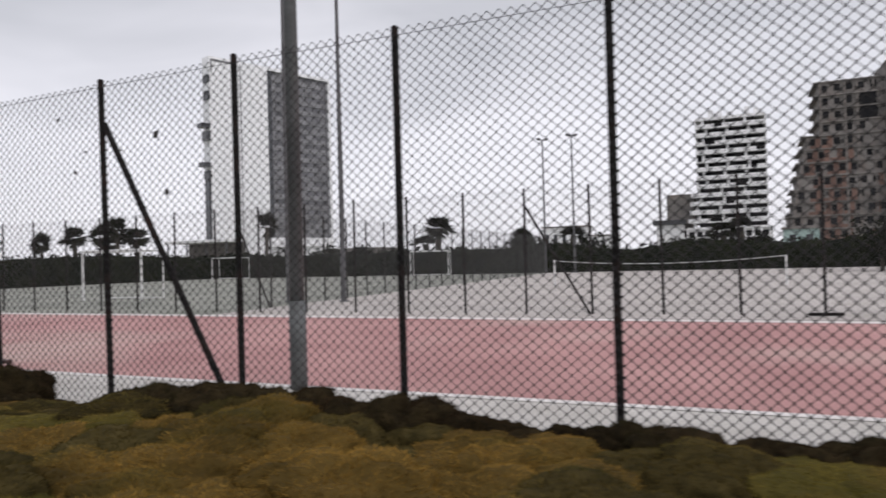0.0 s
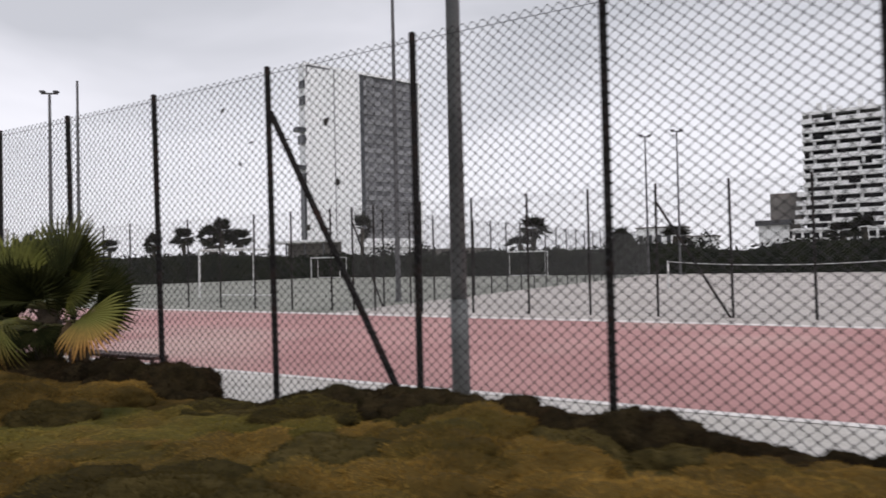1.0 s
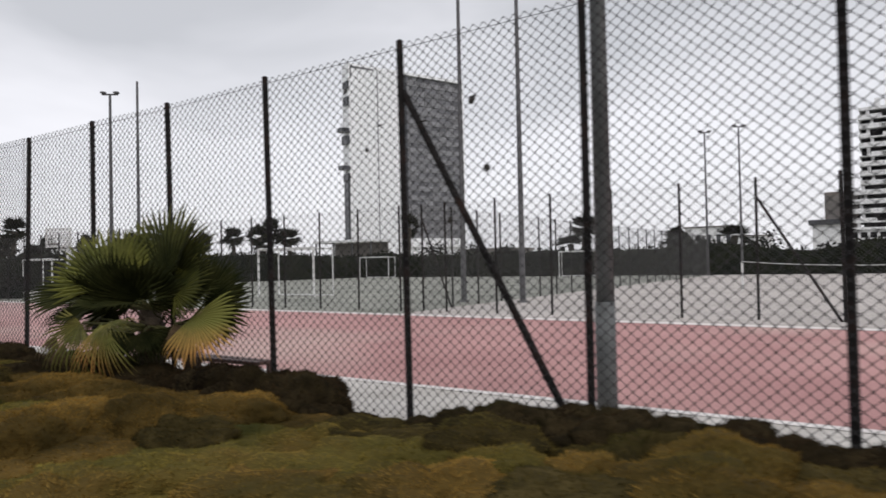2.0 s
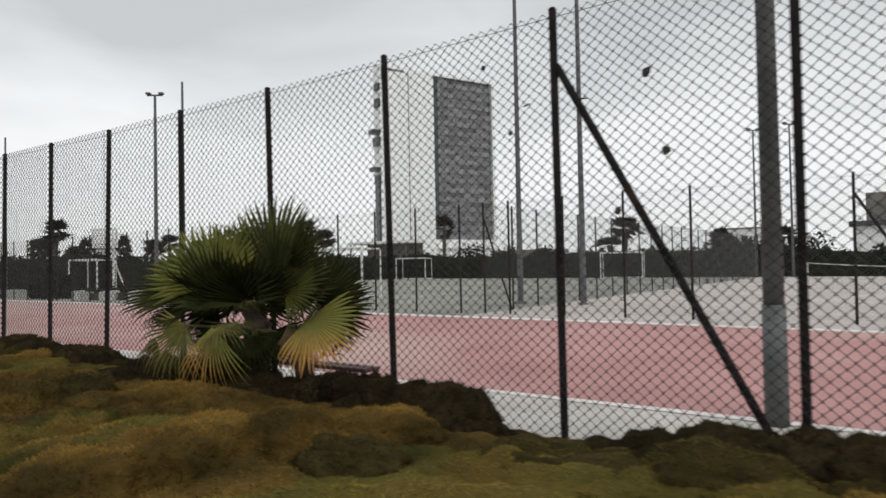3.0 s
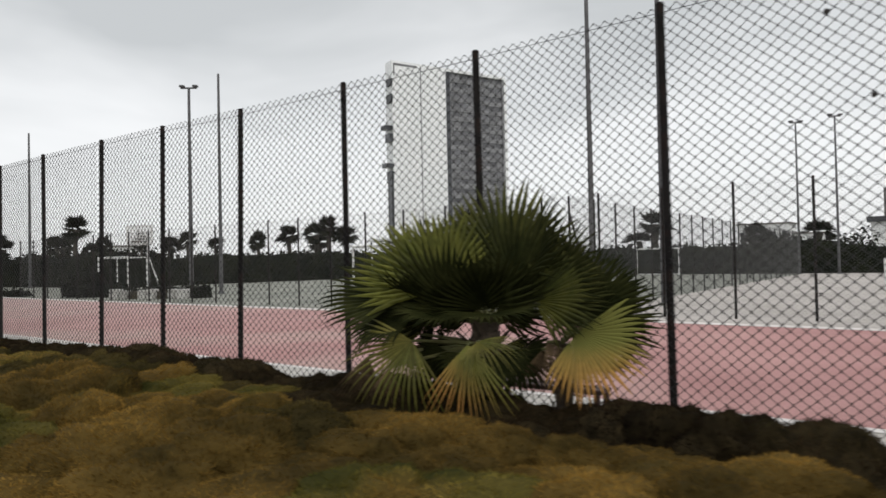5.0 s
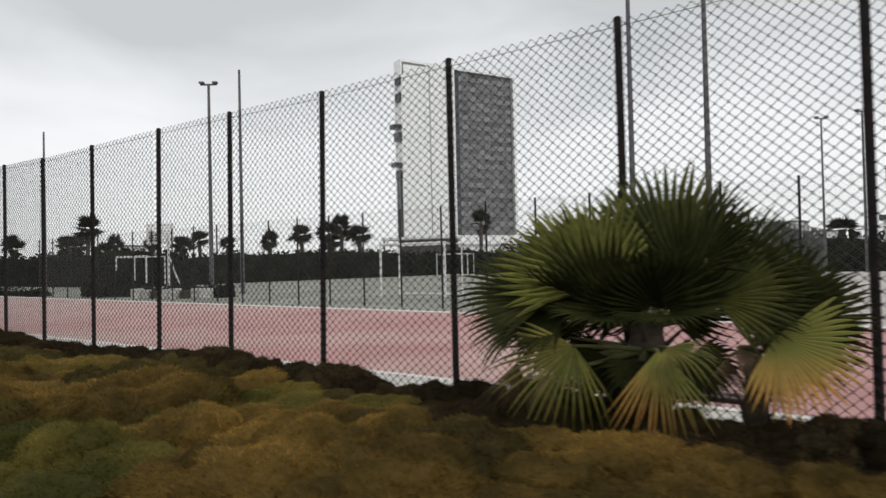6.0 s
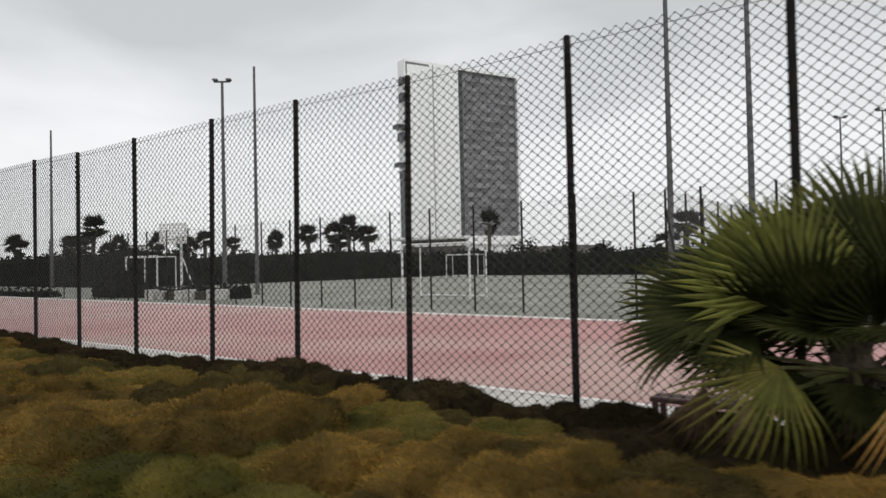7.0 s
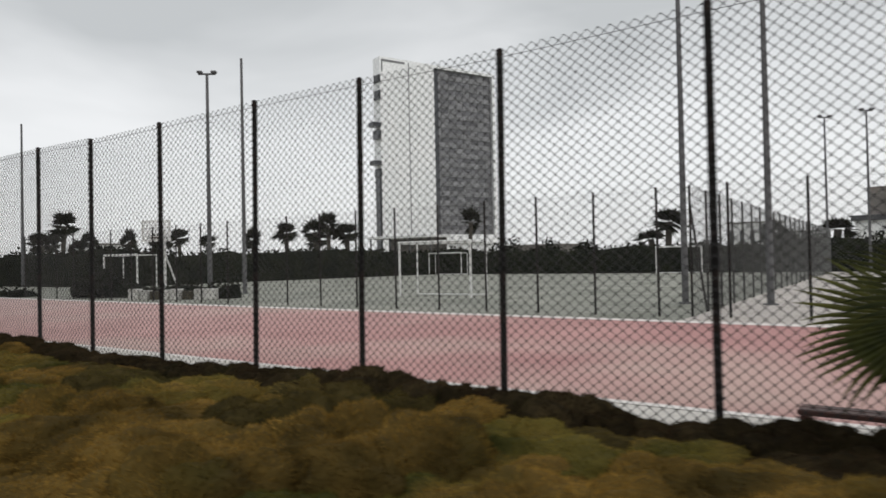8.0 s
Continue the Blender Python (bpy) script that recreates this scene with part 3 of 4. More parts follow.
def palm_body(at, tall, label, stout=1.0):
    palm = thing("fan_palm", at, 0, label, "palm", "fan palms by the fence")
    bm = bmesh.new()
    rng = random.Random(11)
    rings = []
    for i in range(14):
        z = 0.02 + (tall + 0.02) * i / 13
        r0 = stout * (0.125 - 0.04 * (i / 13) + 0.015 * (i % 2))
        rings.append([bm.verts.new((r0 * (1 + rng.uniform(-0.1, 0.1)) * math.cos(a), r0 * (1 + rng.uniform(-0.1, 0.1)) * math.sin(a), z)) for a in [2 * math.pi * s / 14 for s in range(14)]])
    for a, b in zip(rings, rings[1:]):
        for s in range(14):
            bm.faces.new((a[s], a[(s + 1) % 14], b[(s + 1) % 14], b[s]))
    bm.faces.new(rings[-1])
    part("trunk", bm, M_TRUNK, palm)
    for k in range(24):
        a, z = 2.4 * k, 0.12 + (tall - 0.14) * k / 24
        c, s = math.cos(a), math.sin(a)
        bm = bmesh.new()
        rod(bm, (0.09 * c * stout, 0.09 * s * stout, z), (0.20 * c * stout, 0.20 * s * stout, z + 0.12), 0.02 * stout, 0.006, seg=5)
        part("old_leaf_base", bm, M_TRUNK, palm)
    return palm


def leaf_at(palm, hub, base, aim, fan, size=1.0, face=(0.55, -0.75, 0.25)):
    """One leaf in the world's metres: its stalk runs from hub to base, its fan points along aim and shows its upper side towards face."""
    inv = palm.matrix_basis.inverted()
    hub, base = inv @ Vector(hub), inv @ Vector(base)
    x = Vector(aim).normalized()
    z = Vector(face)
    z = (z - x * z.dot(x)).normalized()
    turn = Matrix((x, z.cross(x), z)).transposed().to_4x4()
    leaf = new("leaf", fan)
    leaf.parent = palm
    leaf.matrix_basis = Matrix.Translation(base) @ turn @ Matrix.Scale(size, 4)
    way = base - hub
    st = new("stalk", STALK)
    st.parent = leaf
    st.matrix_basis = leaf.matrix_basis.inverted() @ Matrix.Translation(hub) @ way.to_track_quat("X", "Z").to_matrix().to_4x4() @ Matrix.Diagonal((way.length / 0.5, 1, 1, 1))


palm = palm_body((-2.86, -0.46, 0.0), 0.84, "low fan palm with broad green leaves and a few yellowing ones", 1.05)
rng = random.Random(23)
HUB = (-2.82, -0.46, 0.86)
# crown: upright leaves, some in the copies darkened for shade
for base, aim, kind, size, face in (
        ((-3.06, -0.66, 1.12), (-0.42, -0.24, 0.95), FANS[0], 0.92, (0.5, -0.8, 0.45)),
        ((-3.16, -0.74, 1.12), (-0.62, -0.20, 0.76), FANS[2], 0.90, (0.5, -0.75, 0.45)),
        ((-2.96, -0.42, 1.20), (-0.26, -0.05, 0.95), FANS[1], 0.86, (0.6, -0.75, 0.2)),
        ((-2.74, -0.36, 1.26), (0.06, 0.08, 1.0), FANS[2], 1.0, (0.35, -0.9, 0.2)),
        ((-2.62, -0.44, 1.10), (0.36, 0.02, 0.92), FANS_SHADED[1], 0.90, (0.15, -0.95, 0.2)),
        ((-3.32, -0.78, 1.06), (-0.93, -0.24, 0.34), FANS_SHADED[2], 1.0, (0.30, -0.55, 0.80)),
        ((-3.26, -0.52, 1.12), (-0.90, 0.02, 0.50), FANS_SHADED[0], 0.84, (0.45, -0.75, 0.4)),
        ((-3.53, -0.56, 0.99), (-0.97, -0.06, -0.12), FANS_SIDE[0], 0.94, (0.28, -0.80, 0.50)),
        ((-2.44, -0.50, 1.04), (0.82, 0.10, 0.44), FANS[1], 0.76, (0.25, -0.80, 0.55))):
    leaf_at(palm, HUB, base, aim, kind, size, face)
# inner leaves, their shade put into the darker leaf colour
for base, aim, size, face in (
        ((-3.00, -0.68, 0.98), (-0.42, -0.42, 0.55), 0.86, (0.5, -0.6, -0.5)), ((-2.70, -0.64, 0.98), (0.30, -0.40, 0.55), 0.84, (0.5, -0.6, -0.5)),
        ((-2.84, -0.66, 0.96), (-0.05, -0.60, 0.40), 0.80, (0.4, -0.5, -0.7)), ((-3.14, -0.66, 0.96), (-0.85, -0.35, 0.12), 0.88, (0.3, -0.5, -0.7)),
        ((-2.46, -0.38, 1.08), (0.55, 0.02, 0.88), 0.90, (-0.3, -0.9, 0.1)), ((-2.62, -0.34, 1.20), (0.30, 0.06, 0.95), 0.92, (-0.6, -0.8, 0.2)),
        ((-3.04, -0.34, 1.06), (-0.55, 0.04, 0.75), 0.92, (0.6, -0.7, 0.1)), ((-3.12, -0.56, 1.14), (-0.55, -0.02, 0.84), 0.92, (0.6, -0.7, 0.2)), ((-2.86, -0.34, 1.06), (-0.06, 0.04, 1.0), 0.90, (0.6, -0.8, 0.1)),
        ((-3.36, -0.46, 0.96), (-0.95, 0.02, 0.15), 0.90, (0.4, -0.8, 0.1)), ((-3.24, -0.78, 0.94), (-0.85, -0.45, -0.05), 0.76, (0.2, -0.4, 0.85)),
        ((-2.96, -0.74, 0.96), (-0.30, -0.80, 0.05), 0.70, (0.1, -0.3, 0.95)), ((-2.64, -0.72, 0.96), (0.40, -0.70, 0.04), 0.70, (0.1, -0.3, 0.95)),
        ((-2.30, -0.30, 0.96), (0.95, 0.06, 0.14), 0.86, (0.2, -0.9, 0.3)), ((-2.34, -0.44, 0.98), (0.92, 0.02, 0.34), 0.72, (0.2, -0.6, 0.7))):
    leaf_at(palm, HUB, base, aim, FANS_SHADED[rng.randrange(3)], size, face)
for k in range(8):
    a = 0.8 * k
    leaf_at(palm, HUB, (-2.82 + 0.16 * math.cos(a), -0.52 + 0.12 * math.sin(a), 0.98 + 0.03 * (k % 3)), (math.cos(a), math.sin(a) * 0.6 - 0.2, 0.4), FANS_SHADED_SMALL[k % 2], 0.85, (0.4, -0.8, 0.2))
# drooping lower leaves
LOWHUB = (-2.84, -0.50, 0.72)
leaf_at(palm, LOWHUB, (-3.08, -1.00, 0.79), (-0.40, -0.44, -0.54), FANS_LOW[0], 0.84, (0.42, -0.75, 0.45))
leaf_at(palm, LOWHUB, (-2.55, -1.12, 0.81), (0.12, -0.20, -0.95), FANS_HANG[0], 0.72, (0.50, -0.85, 0.10))
leaf_at(palm, LOWHUB, (-2.52, -1.06, 0.82), (0.80, -0.40, -0.12), FANS_LOW[1], 0.46, (0.20, -0.5, 0.85))
leaf_at(palm, LOWHUB, (-3.26, -0.72, 0.80), (-0.92, -0.20, -0.10), FANS_LOW[1], 0.72, (0.20, -0.5, 0.85))
for base, aim, size in (((-3.42, -1.06, 0.68), (-0.18, -0.22, -1.0), 0.78), ((-3.30, -0.62, 0.72), (-0.6, -0.1, -0.7), 0.75), ((-2.66, -0.62, 0.72), (0.2, -0.2, -0.9), 0.62), ((-2.98, -0.72, 0.70), (-0.1, -0.3, -0.9), 0.62),
                        ((-3.10, -0.58, 0.70), (-0.3, 0.0, -0.9), 0.70), ((-2.78, -0.80, 0.66), (0.1, -0.25, -0.9), 0.55), ((-3.20, -1.10, 0.62), (0.0, -0.2, -1.0), 0.55)):
    leaf_at(palm, LOWHUB, base, aim, FANS_DEAD[rng.randrange(2)], size)
# small dark fans around the lower hub, shade put into their colour
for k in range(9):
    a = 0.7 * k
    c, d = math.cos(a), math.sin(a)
    leaf_at(palm, LOWHUB, (-2.84 + 0.30 * c, -0.56 + 0.22 * d, 0.70), (c * 0.8, d * 0.5 - 0.1, -0.75), FANS_SHADED_SMALL[k % 2], 0.72, (0.4, -0.7, 0.5))

palm = palm_body((-2.25, -0.48, 0.0), 0.72, "small fan palm with one large orange-tipped drying leaf", 0.5)
HUB = (-2.26, -0.48, 0.76)
leaf_at(palm, HUB, (-2.12, -0.54, 0.84), (0.76, 0.0, -0.60), FANS_DRY[2], 0.76, (0.50, -0.82, 0.30))
# right-hand leaves, darkened for shade by their material
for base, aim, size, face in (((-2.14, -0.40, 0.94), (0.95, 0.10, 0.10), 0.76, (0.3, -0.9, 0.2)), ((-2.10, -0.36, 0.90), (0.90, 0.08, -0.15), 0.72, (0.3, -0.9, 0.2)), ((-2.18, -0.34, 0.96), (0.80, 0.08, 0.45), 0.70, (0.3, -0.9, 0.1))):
    leaf_at(palm, HUB, base, aim, FANS_SHADED[rng.randrange(3)], size, face)
for base, aim, size in (((-2.36, -0.56, 0.72), (-0.1, -0.1, -0.9), 0.60), ((-2.16, -0.56, 0.66), (0.25, -0.12, -0.9), 0.62), ((-2.30, -0.60, 0.78), (0.55, -0.3, -0.5), 0.55)):
    leaf_at(palm, HUB, base, aim, FANS_DEAD[rng.randrange(2)], size)


def far_palm_mesh(seed, h, crown):
    r = random.Random(seed)
    bmt = bmesh.new()
    bend = r.uniform(-0.3, 0.3)
    pts = [Vector((bend * f * f, 0, (h - crown * 0.8) * f)) for f in (0, 0.35, 0.7, 1)]
    for i, (p, q) in enumerate(zip(pts, pts[1:])):
        rod(bmt, p, q, 0.20 + 0.03 * i, 0.23 + 0.03 * i, seg=8)
    tip = pts[-1]
    verts, faces = [], []
    for k in range(26):
        az = 2.4 * k + r.uniform(-0.3, 0.3)
        el = math.radians(r.uniform(-45, 85))
        d = Vector((math.cos(az) * math.cos(el), math.sin(az) * math.cos(el), math.sin(el)))
        side = Matrix.Rotation(r.uniform(-0.8, 0.8), 3, d) @ d.cross(Vector((0, 0, 1))).normalized()
        c = tip + d * crown * r.uniform(0.1, 0.42)
        size = crown * r.uniform(0.5, 0.82)
        upv = side.cross(d)
        for s in range(9):
            a = math.radians(-56 + 14 * s) + r.uniform(-0.05, 0.05)
            e = d * math.cos(a) + side * math.sin(a)
            e = (e + Vector((0, 0, -0.12))).normalized()
            n = side * math.cos(a) - d * math.sin(a)
            b = len(verts)
            verts += [c - n * 0.05 * crown * 0.3, c + e * size * 0.55 + n * 0.075 * crown, c + e * size * r.uniform(0.85, 1.2), c + e * size * 0.55 - n * 0.075 * crown + upv * 0.02]
            faces.append((b, b + 1, b + 2, b + 3))
    me = bpy.data.meshes.new("trunk")
    bmt.to_mesh(me)
    bmt.free()
    me.materials.append(M_FARTRUNK)
    leaves = quad_mesh("crown", verts, faces)
    leaves.materials.append(M_FARPALM)
    return me, leaves


PALMS = [far_palm_mesh(s, 1.0 * h, c) for s, h, c in ((1, 7.0, 1.75), (2, 6.0, 1.6), (3, 5.0, 1.55))]


def far_palm(x, y, top, width=1.0):
    me_t, me_l = PALMS[(int(abs(x) * 7)) % 3]
    base_h = (7.0, 6.0, 5.0)[(int(abs(x) * 7)) % 3] + 0.5
    p = thing("palm_tree", (x, y, 0), (x * 37) % 360, "dark far fan palm tree behind the hedge", "palm tree", "far palm trees")
    s = top / base_h
    for name, me in (("trunk", me_t), ("crown", me_l)):
        o = new(name, me)
        o.parent = p
        o.matrix_basis = Matrix.Diagonal((width, width, s, 1))


for x, y, top in ((-81.5, 33.4, 8.0), (-88, 35, 5.6), (-46.1, 61.4, 7.7), (-22.8, 58.4, 5.9), (-57.9, 50.8, 7.4), (-60.6, 51.5, 6.6), (-56.2, 52, 6.0), (-63, 54, 5.4), (-66, 52, 6.6), (-75.8, 55, 6.6),
                  (-120, 50, 7.0), (-100, 40, 6.0), (-95, 42, 5.4), (-92, 52, 6.3), (-99, 56, 6.6), (-84, 54, 5.8), (-112, 45, 7.0), (-118, 40, 6.4), (-24.6, 60, 4.0), (-14, 58, 4.4), (-9.7, 60, 4.4), (3.5, 62, 4.2), (5.3, 60, 4.6), (-130, 44, 8.0), (-107, 50, 7.5), (-96.3, 50, 7.2), (-84.5, 50, 6.6)):
    far_palm(x, y, top, 1.0 + 0.15 * math.sin(x))


# ---- hedges and far green ----
def hedge(name, a, b, thick, tall, label, seed, leaf=0.16, dense=26):
    """A long clipped hedge: a lumpy core with leaf clumps standing out of its face and top."""
    r = random.Random(seed)
    a, b = Vector((*a, 0)), Vector((*b, 0))
    along = (b - a).normalized()
    across = Vector((-along.y, along.x, 0))
    length = (b - a).length
    h = thing(name, (0, 0, 0), 0, label, "hedge")
    n = max(4, int(length / 0.8))
    bm = bmesh.new()
    rows = []
    for i in range(n + 1):
        p = a + along * (length * i / n)
        lump = 0.22 * noise.noise(Vector((p.x * 0.5, p.y * 0.5, seed))) + 0.16 * noise.noise(Vector((p.x * 1.7, p.y * 1.7, seed + 4)))
        t = tall * (1 + 0.30 * noise.noise(Vector((p.x * 0.16, p.y * 0.16, seed + 9)))) + lump
        ring = []
        for u, v in ((-0.5, 0), (-0.56, 0.35), (-0.5, 0.75), (-0.3, 1.0), (0.3, 1.0), (0.5, 0.75), (0.5, 0)):
            q = p + across * (thick * u + 0.25 * noise.noise(Vector((p.x, p.y, v * 3 + seed)))) + Vector((0, 0, t * v - (0.05 if v == 0 else 0)))
            ring.append(bm.verts.new(q))
        rows.append(ring)
    for p, q in zip(rows, rows[1:]):
        for i in range(6):
            bm.faces.new((p[i], p[i + 1], q[i + 1], q[i]))
    bm.faces.new(rows[0]), bm.faces.new(rows[-1][::-1])
    tops = [max(v.co.z for v in ring) for ring in rows]
    part("hedge_core", bm, M_HEDGE, h, smooth=True)
    verts, faces = [], []
    for k in range(int(length * dense)):
        f = r.random()
        t = tops[min(n, int(f * n))]
        u = r.choice((-1, 1)) * 0.54 if r.random() < 0.55 else r.uniform(-0.5, 0.5)
        z = t * r.uniform(0.05, 0.95) if abs(u) > 0.5 else t + r.uniform(-0.06, 0.22)
        c = a + along * (length * f) + across * thick * u + Vector((0, 0, z))
        d1 = Vector((r.uniform(-1, 1), r.uniform(-1, 1), r.uniform(-1, 1))).normalized()
        d2 = d1.orthogonal().normalized()
        s = leaf * r.uniform(0.6, 1.5)
        i = len(verts)
        verts += [c - d1 * s, c + d2 * s * 0.5, c + d1 * s, c - d2 * s * 0.5]
        faces.append((i, i + 1, i + 2, i + 3))
    me = quad_mesh("hedge_leaves", verts, faces)
    tagged(mesh_part("hedge_leaves", me, M_HEDGELEAF, h), kind="stuff")
    return h


hedge("hedge", (70, 50), (-44, 50.5), 2.2, 2.05, "long dark green clipped hedge behind the courts", 1)
hedge("hedge", (-44, 50.5), (-49, 20.5), 2.0, 2.2, "dark green clipped hedge beside the courts", 2)
hedge("hedge", (-47, 21), (-150, 21.5), 2.0, 2.35, "dark green clipped hedge beyond the track", 3)
# two low strips added to fill the dark bands below the far hedge
hedge("low_hedge", (-26.2, 13.1), (-36.0, 11.9), 0.7, 0.42, "low dark leafy strip behind the whitewashed blocks", 4, 0.1, 40)
hedge("low_hedge", (-38.8, 10.9), (-62, 11.6), 0.8, 0.22, "very low dark leafy strip along the end of the track", 8, 0.08, 40)
hedge("shrub_belt", (-2, 57), (45, 54), 3.0, 1.75, "uneven dark shrubs behind the hedge", 6, 0.25, 30)


def bush(x, y, r0, h, seed, label="dark round bush rising behind the hedge", mat=M_HEDGELEAF, name="bush", leaf=0.14, count=700):
    rr = random.Random(seed)
    b = thing(name, (x, y, 0), 0, label, "bush", "far bushes")
    verts, faces = [], []
    clumps = [(Vector((rr.uniform(-0.5, 0.5) * r0, rr.uniform(-0.5, 0.5) * r0, h * rr.uniform(0.3, 0.78))), r0 * rr.uniform(0.35, 0.6)) for _ in range(9)]
    for k in range(count):
        c, cr = rr.choice(clumps)
        d = Vector((rr.gauss(0, 1), rr.gauss(0, 1), rr.gauss(0, 0.8))).normalized()
        p = c + d * cr * rr.uniform(0.6, 1.05)
        p.z = max(0.02, p.z)
        d1 = Vector((rr.uniform(-1, 1), rr.uniform(-1, 1), rr.uniform(-1, 1))).normalized()
        d2 = d1.orthogonal().normalized()
        s = leaf * rr.uniform(0.7, 1.5)
        i = len(verts)
        verts += [p - d1 * s, p + d2 * s * 0.6, p + d1 * s, p - d2 * s * 0.6]
        faces.append((i, i + 1, i + 2, i + 3))
    mesh_part("leaves", quad_mesh("leaves", verts, faces), mat, b)
    bm = bmesh.new()
    rod(bm, (0, 0, -0.05), (0, 0, h * 0.5), 0.12, 0.07, seg=6)
    for k in range(4):
        c = clumps[k][0]
        rod(bm, (0, 0, h * 0.3), c, 0.05, 0.02, seg=5)
    part("stem", bm, M_FARTRUNK, b)


for k, (x, y, r0, h) in enumerate(((-36.5, 53, 2.0, 3.4), (-33, 54, 2.2, 3.2), (-12.5, 53, 1.5, 3.6), (-10.5, 54, 1.6, 3.4), (-28, 53.5, 1.6, 2.9), (-6, 53, 1.8, 3.3), (12.2, 40, 2.0, 3.4), (14, 41, 2.8, 4.1), (16.5, 40, 3.0, 4.2), (-19, 54, 1.4, 2.8),
                                  (1.0, 56, 1.5, 3.0), (6.6, 55, 1.3, 2.7), (-70, 24, 1.6, 3.2), (-33.6, 11.8, 0.85, 1.25), (-34.6, 11.7, 0.8, 1.15), (-52, 26, 1.5, 3.1))):
    bush(x, y, r0, h, 40 + k)


# ---- far buildings ----
def tower():
    """White slab block; its long face has a recessed grey clad half."""
    w, a, b = Vector((-130.7, 146.6, 0)), Vector((-125.3, 164.6, 0)), Vector((-115.9, 184.3, 0))
    base = Vector((b.x - w.x, b.y - w.y, 0))
    length = base.length
    t = thing("tower_block", (w.x, w.y, 0), math.degrees(math.atan2(base.y, base.x)), "white slab tower with a grey clad recess and small balconies", "building")
    cut = (a - w).length * 0.985
    H = 60.4
    bm = bmesh.new()
    box(bm, (0, 0, -0.5), (cut, 4.0, H))
    part("white_wing", bm, M_TOWER, t)
    bm = bmesh.new()
    box(bm, (cut, 0.9, -0.5), (length, 4.0, H - 0.8))
    part("rear_wing", bm, M_TOWER, t)
    bm = bmesh.new()
    box(bm, (cut + 0.002, -0.2, H - 0.9), (length + 0.6, 0.9, H))
    box(bm, (length, -0.2, 6), (length + 0.9, 0.9, H - 0.9))
    box(bm, (cut, -0.2, 6.5), (length, 0.9, 9.2))
    part("white_frame", bm, M_TOWER, t)
    bm = bmesh.new()
    box(bm, (cut * 0.52 - 0.14, -0.06, 7.0), (cut * 0.52 + 0.14, 0.1, H - 0.6))
    part("facade_joint", bm, M_CLAD, t)
    bm = bmesh.new()
    box(bm, (0.5, -0.08, H - 4.4), (0.9, 0.1, H - 0.7))
    box(bm, (0.9, -0.08, H - 1.3), (cut * 0.45, 0.1, H - 0.7))
    part("roof_screen", bm, M_CLAD, t)
    # dark strip boxes stand in for the recess's side reveals
    for x, w in ((cut + 0.1, 1.5), (length - 0.7, 0.5)):
        bm = bmesh.new()
        box(bm, (x, 0.25, 9.2), (x + w, 0.7, H - 0.9))
        part("dark_reveal", bm, M_GLASS if w > 1 else M_CLAD, t)
    floors, cols = 17, 8
    fh, cw = (H - 0.9 - 9.2) / floors, (length - cut - 0.2) / cols
    bm = bmesh.new()
    box(bm, (-0.5, -0.5, -0.5), (0.5, 0.5, 0.5))
    me = bpy.data.meshes.new("panel")
    bm.to_mesh(me)
    bm.free()
    me.materials.append(M_CLAD)
    gl = me.copy()
    gl.materials.clear()
    gl.materials.append(M_CLADGLASS)
    for f in range(floors):
        for c in range(cols):
            z, x = 9.2 + fh * f, cut + 0.1 + cw * (c + 0.5)
            o = new("panel", me)
            o.parent = t
            o.matrix_basis = Matrix.Translation((x, 0.72, z + fh * 0.25)) @ Matrix.Diagonal((cw * 0.97, 0.34, fh * 0.49, 1))
            o = new("pane", gl if (f * 7 + c * 3) % 5 else me)
            o.parent = t
            o.matrix_basis = Matrix.Translation((x, 0.80, z + fh * 0.74)) @ Matrix.Diagonal((cw * 0.94, 0.18, fh * 0.47, 1))
    for z0, z1, out in ((40, 41.2, 2.6), (36.5, 39, 1.2), (29.0, 30.2, 2.4), (25.5, 28, 0.8), (48, 50.5, 0.6), (53, 55, 0.6)):
        bm = bmesh.new()
        box(bm, (-out, -0.3, z0), (0.0, 2.6, z1))
        part("balcony", bm, M_GLASS, t)
    bm = bmesh.new()
    box(bm, (-0.7, -0.1, 2), (0.0, 2.2, 25.4))
    part("window_strip", bm, M_GLASS, t)


tower()


bm = bmesh.new()
box(bm, (-0.5, -0.5, -0.5), (0.5, 0.5, 0.5))
UNIT_SLAB = bpy.data.meshes.new("slab")
bm.to_mesh(UNIT_SLAB)
bm.free()
UNIT_SLAB.materials.append(M_SLABEDGE)


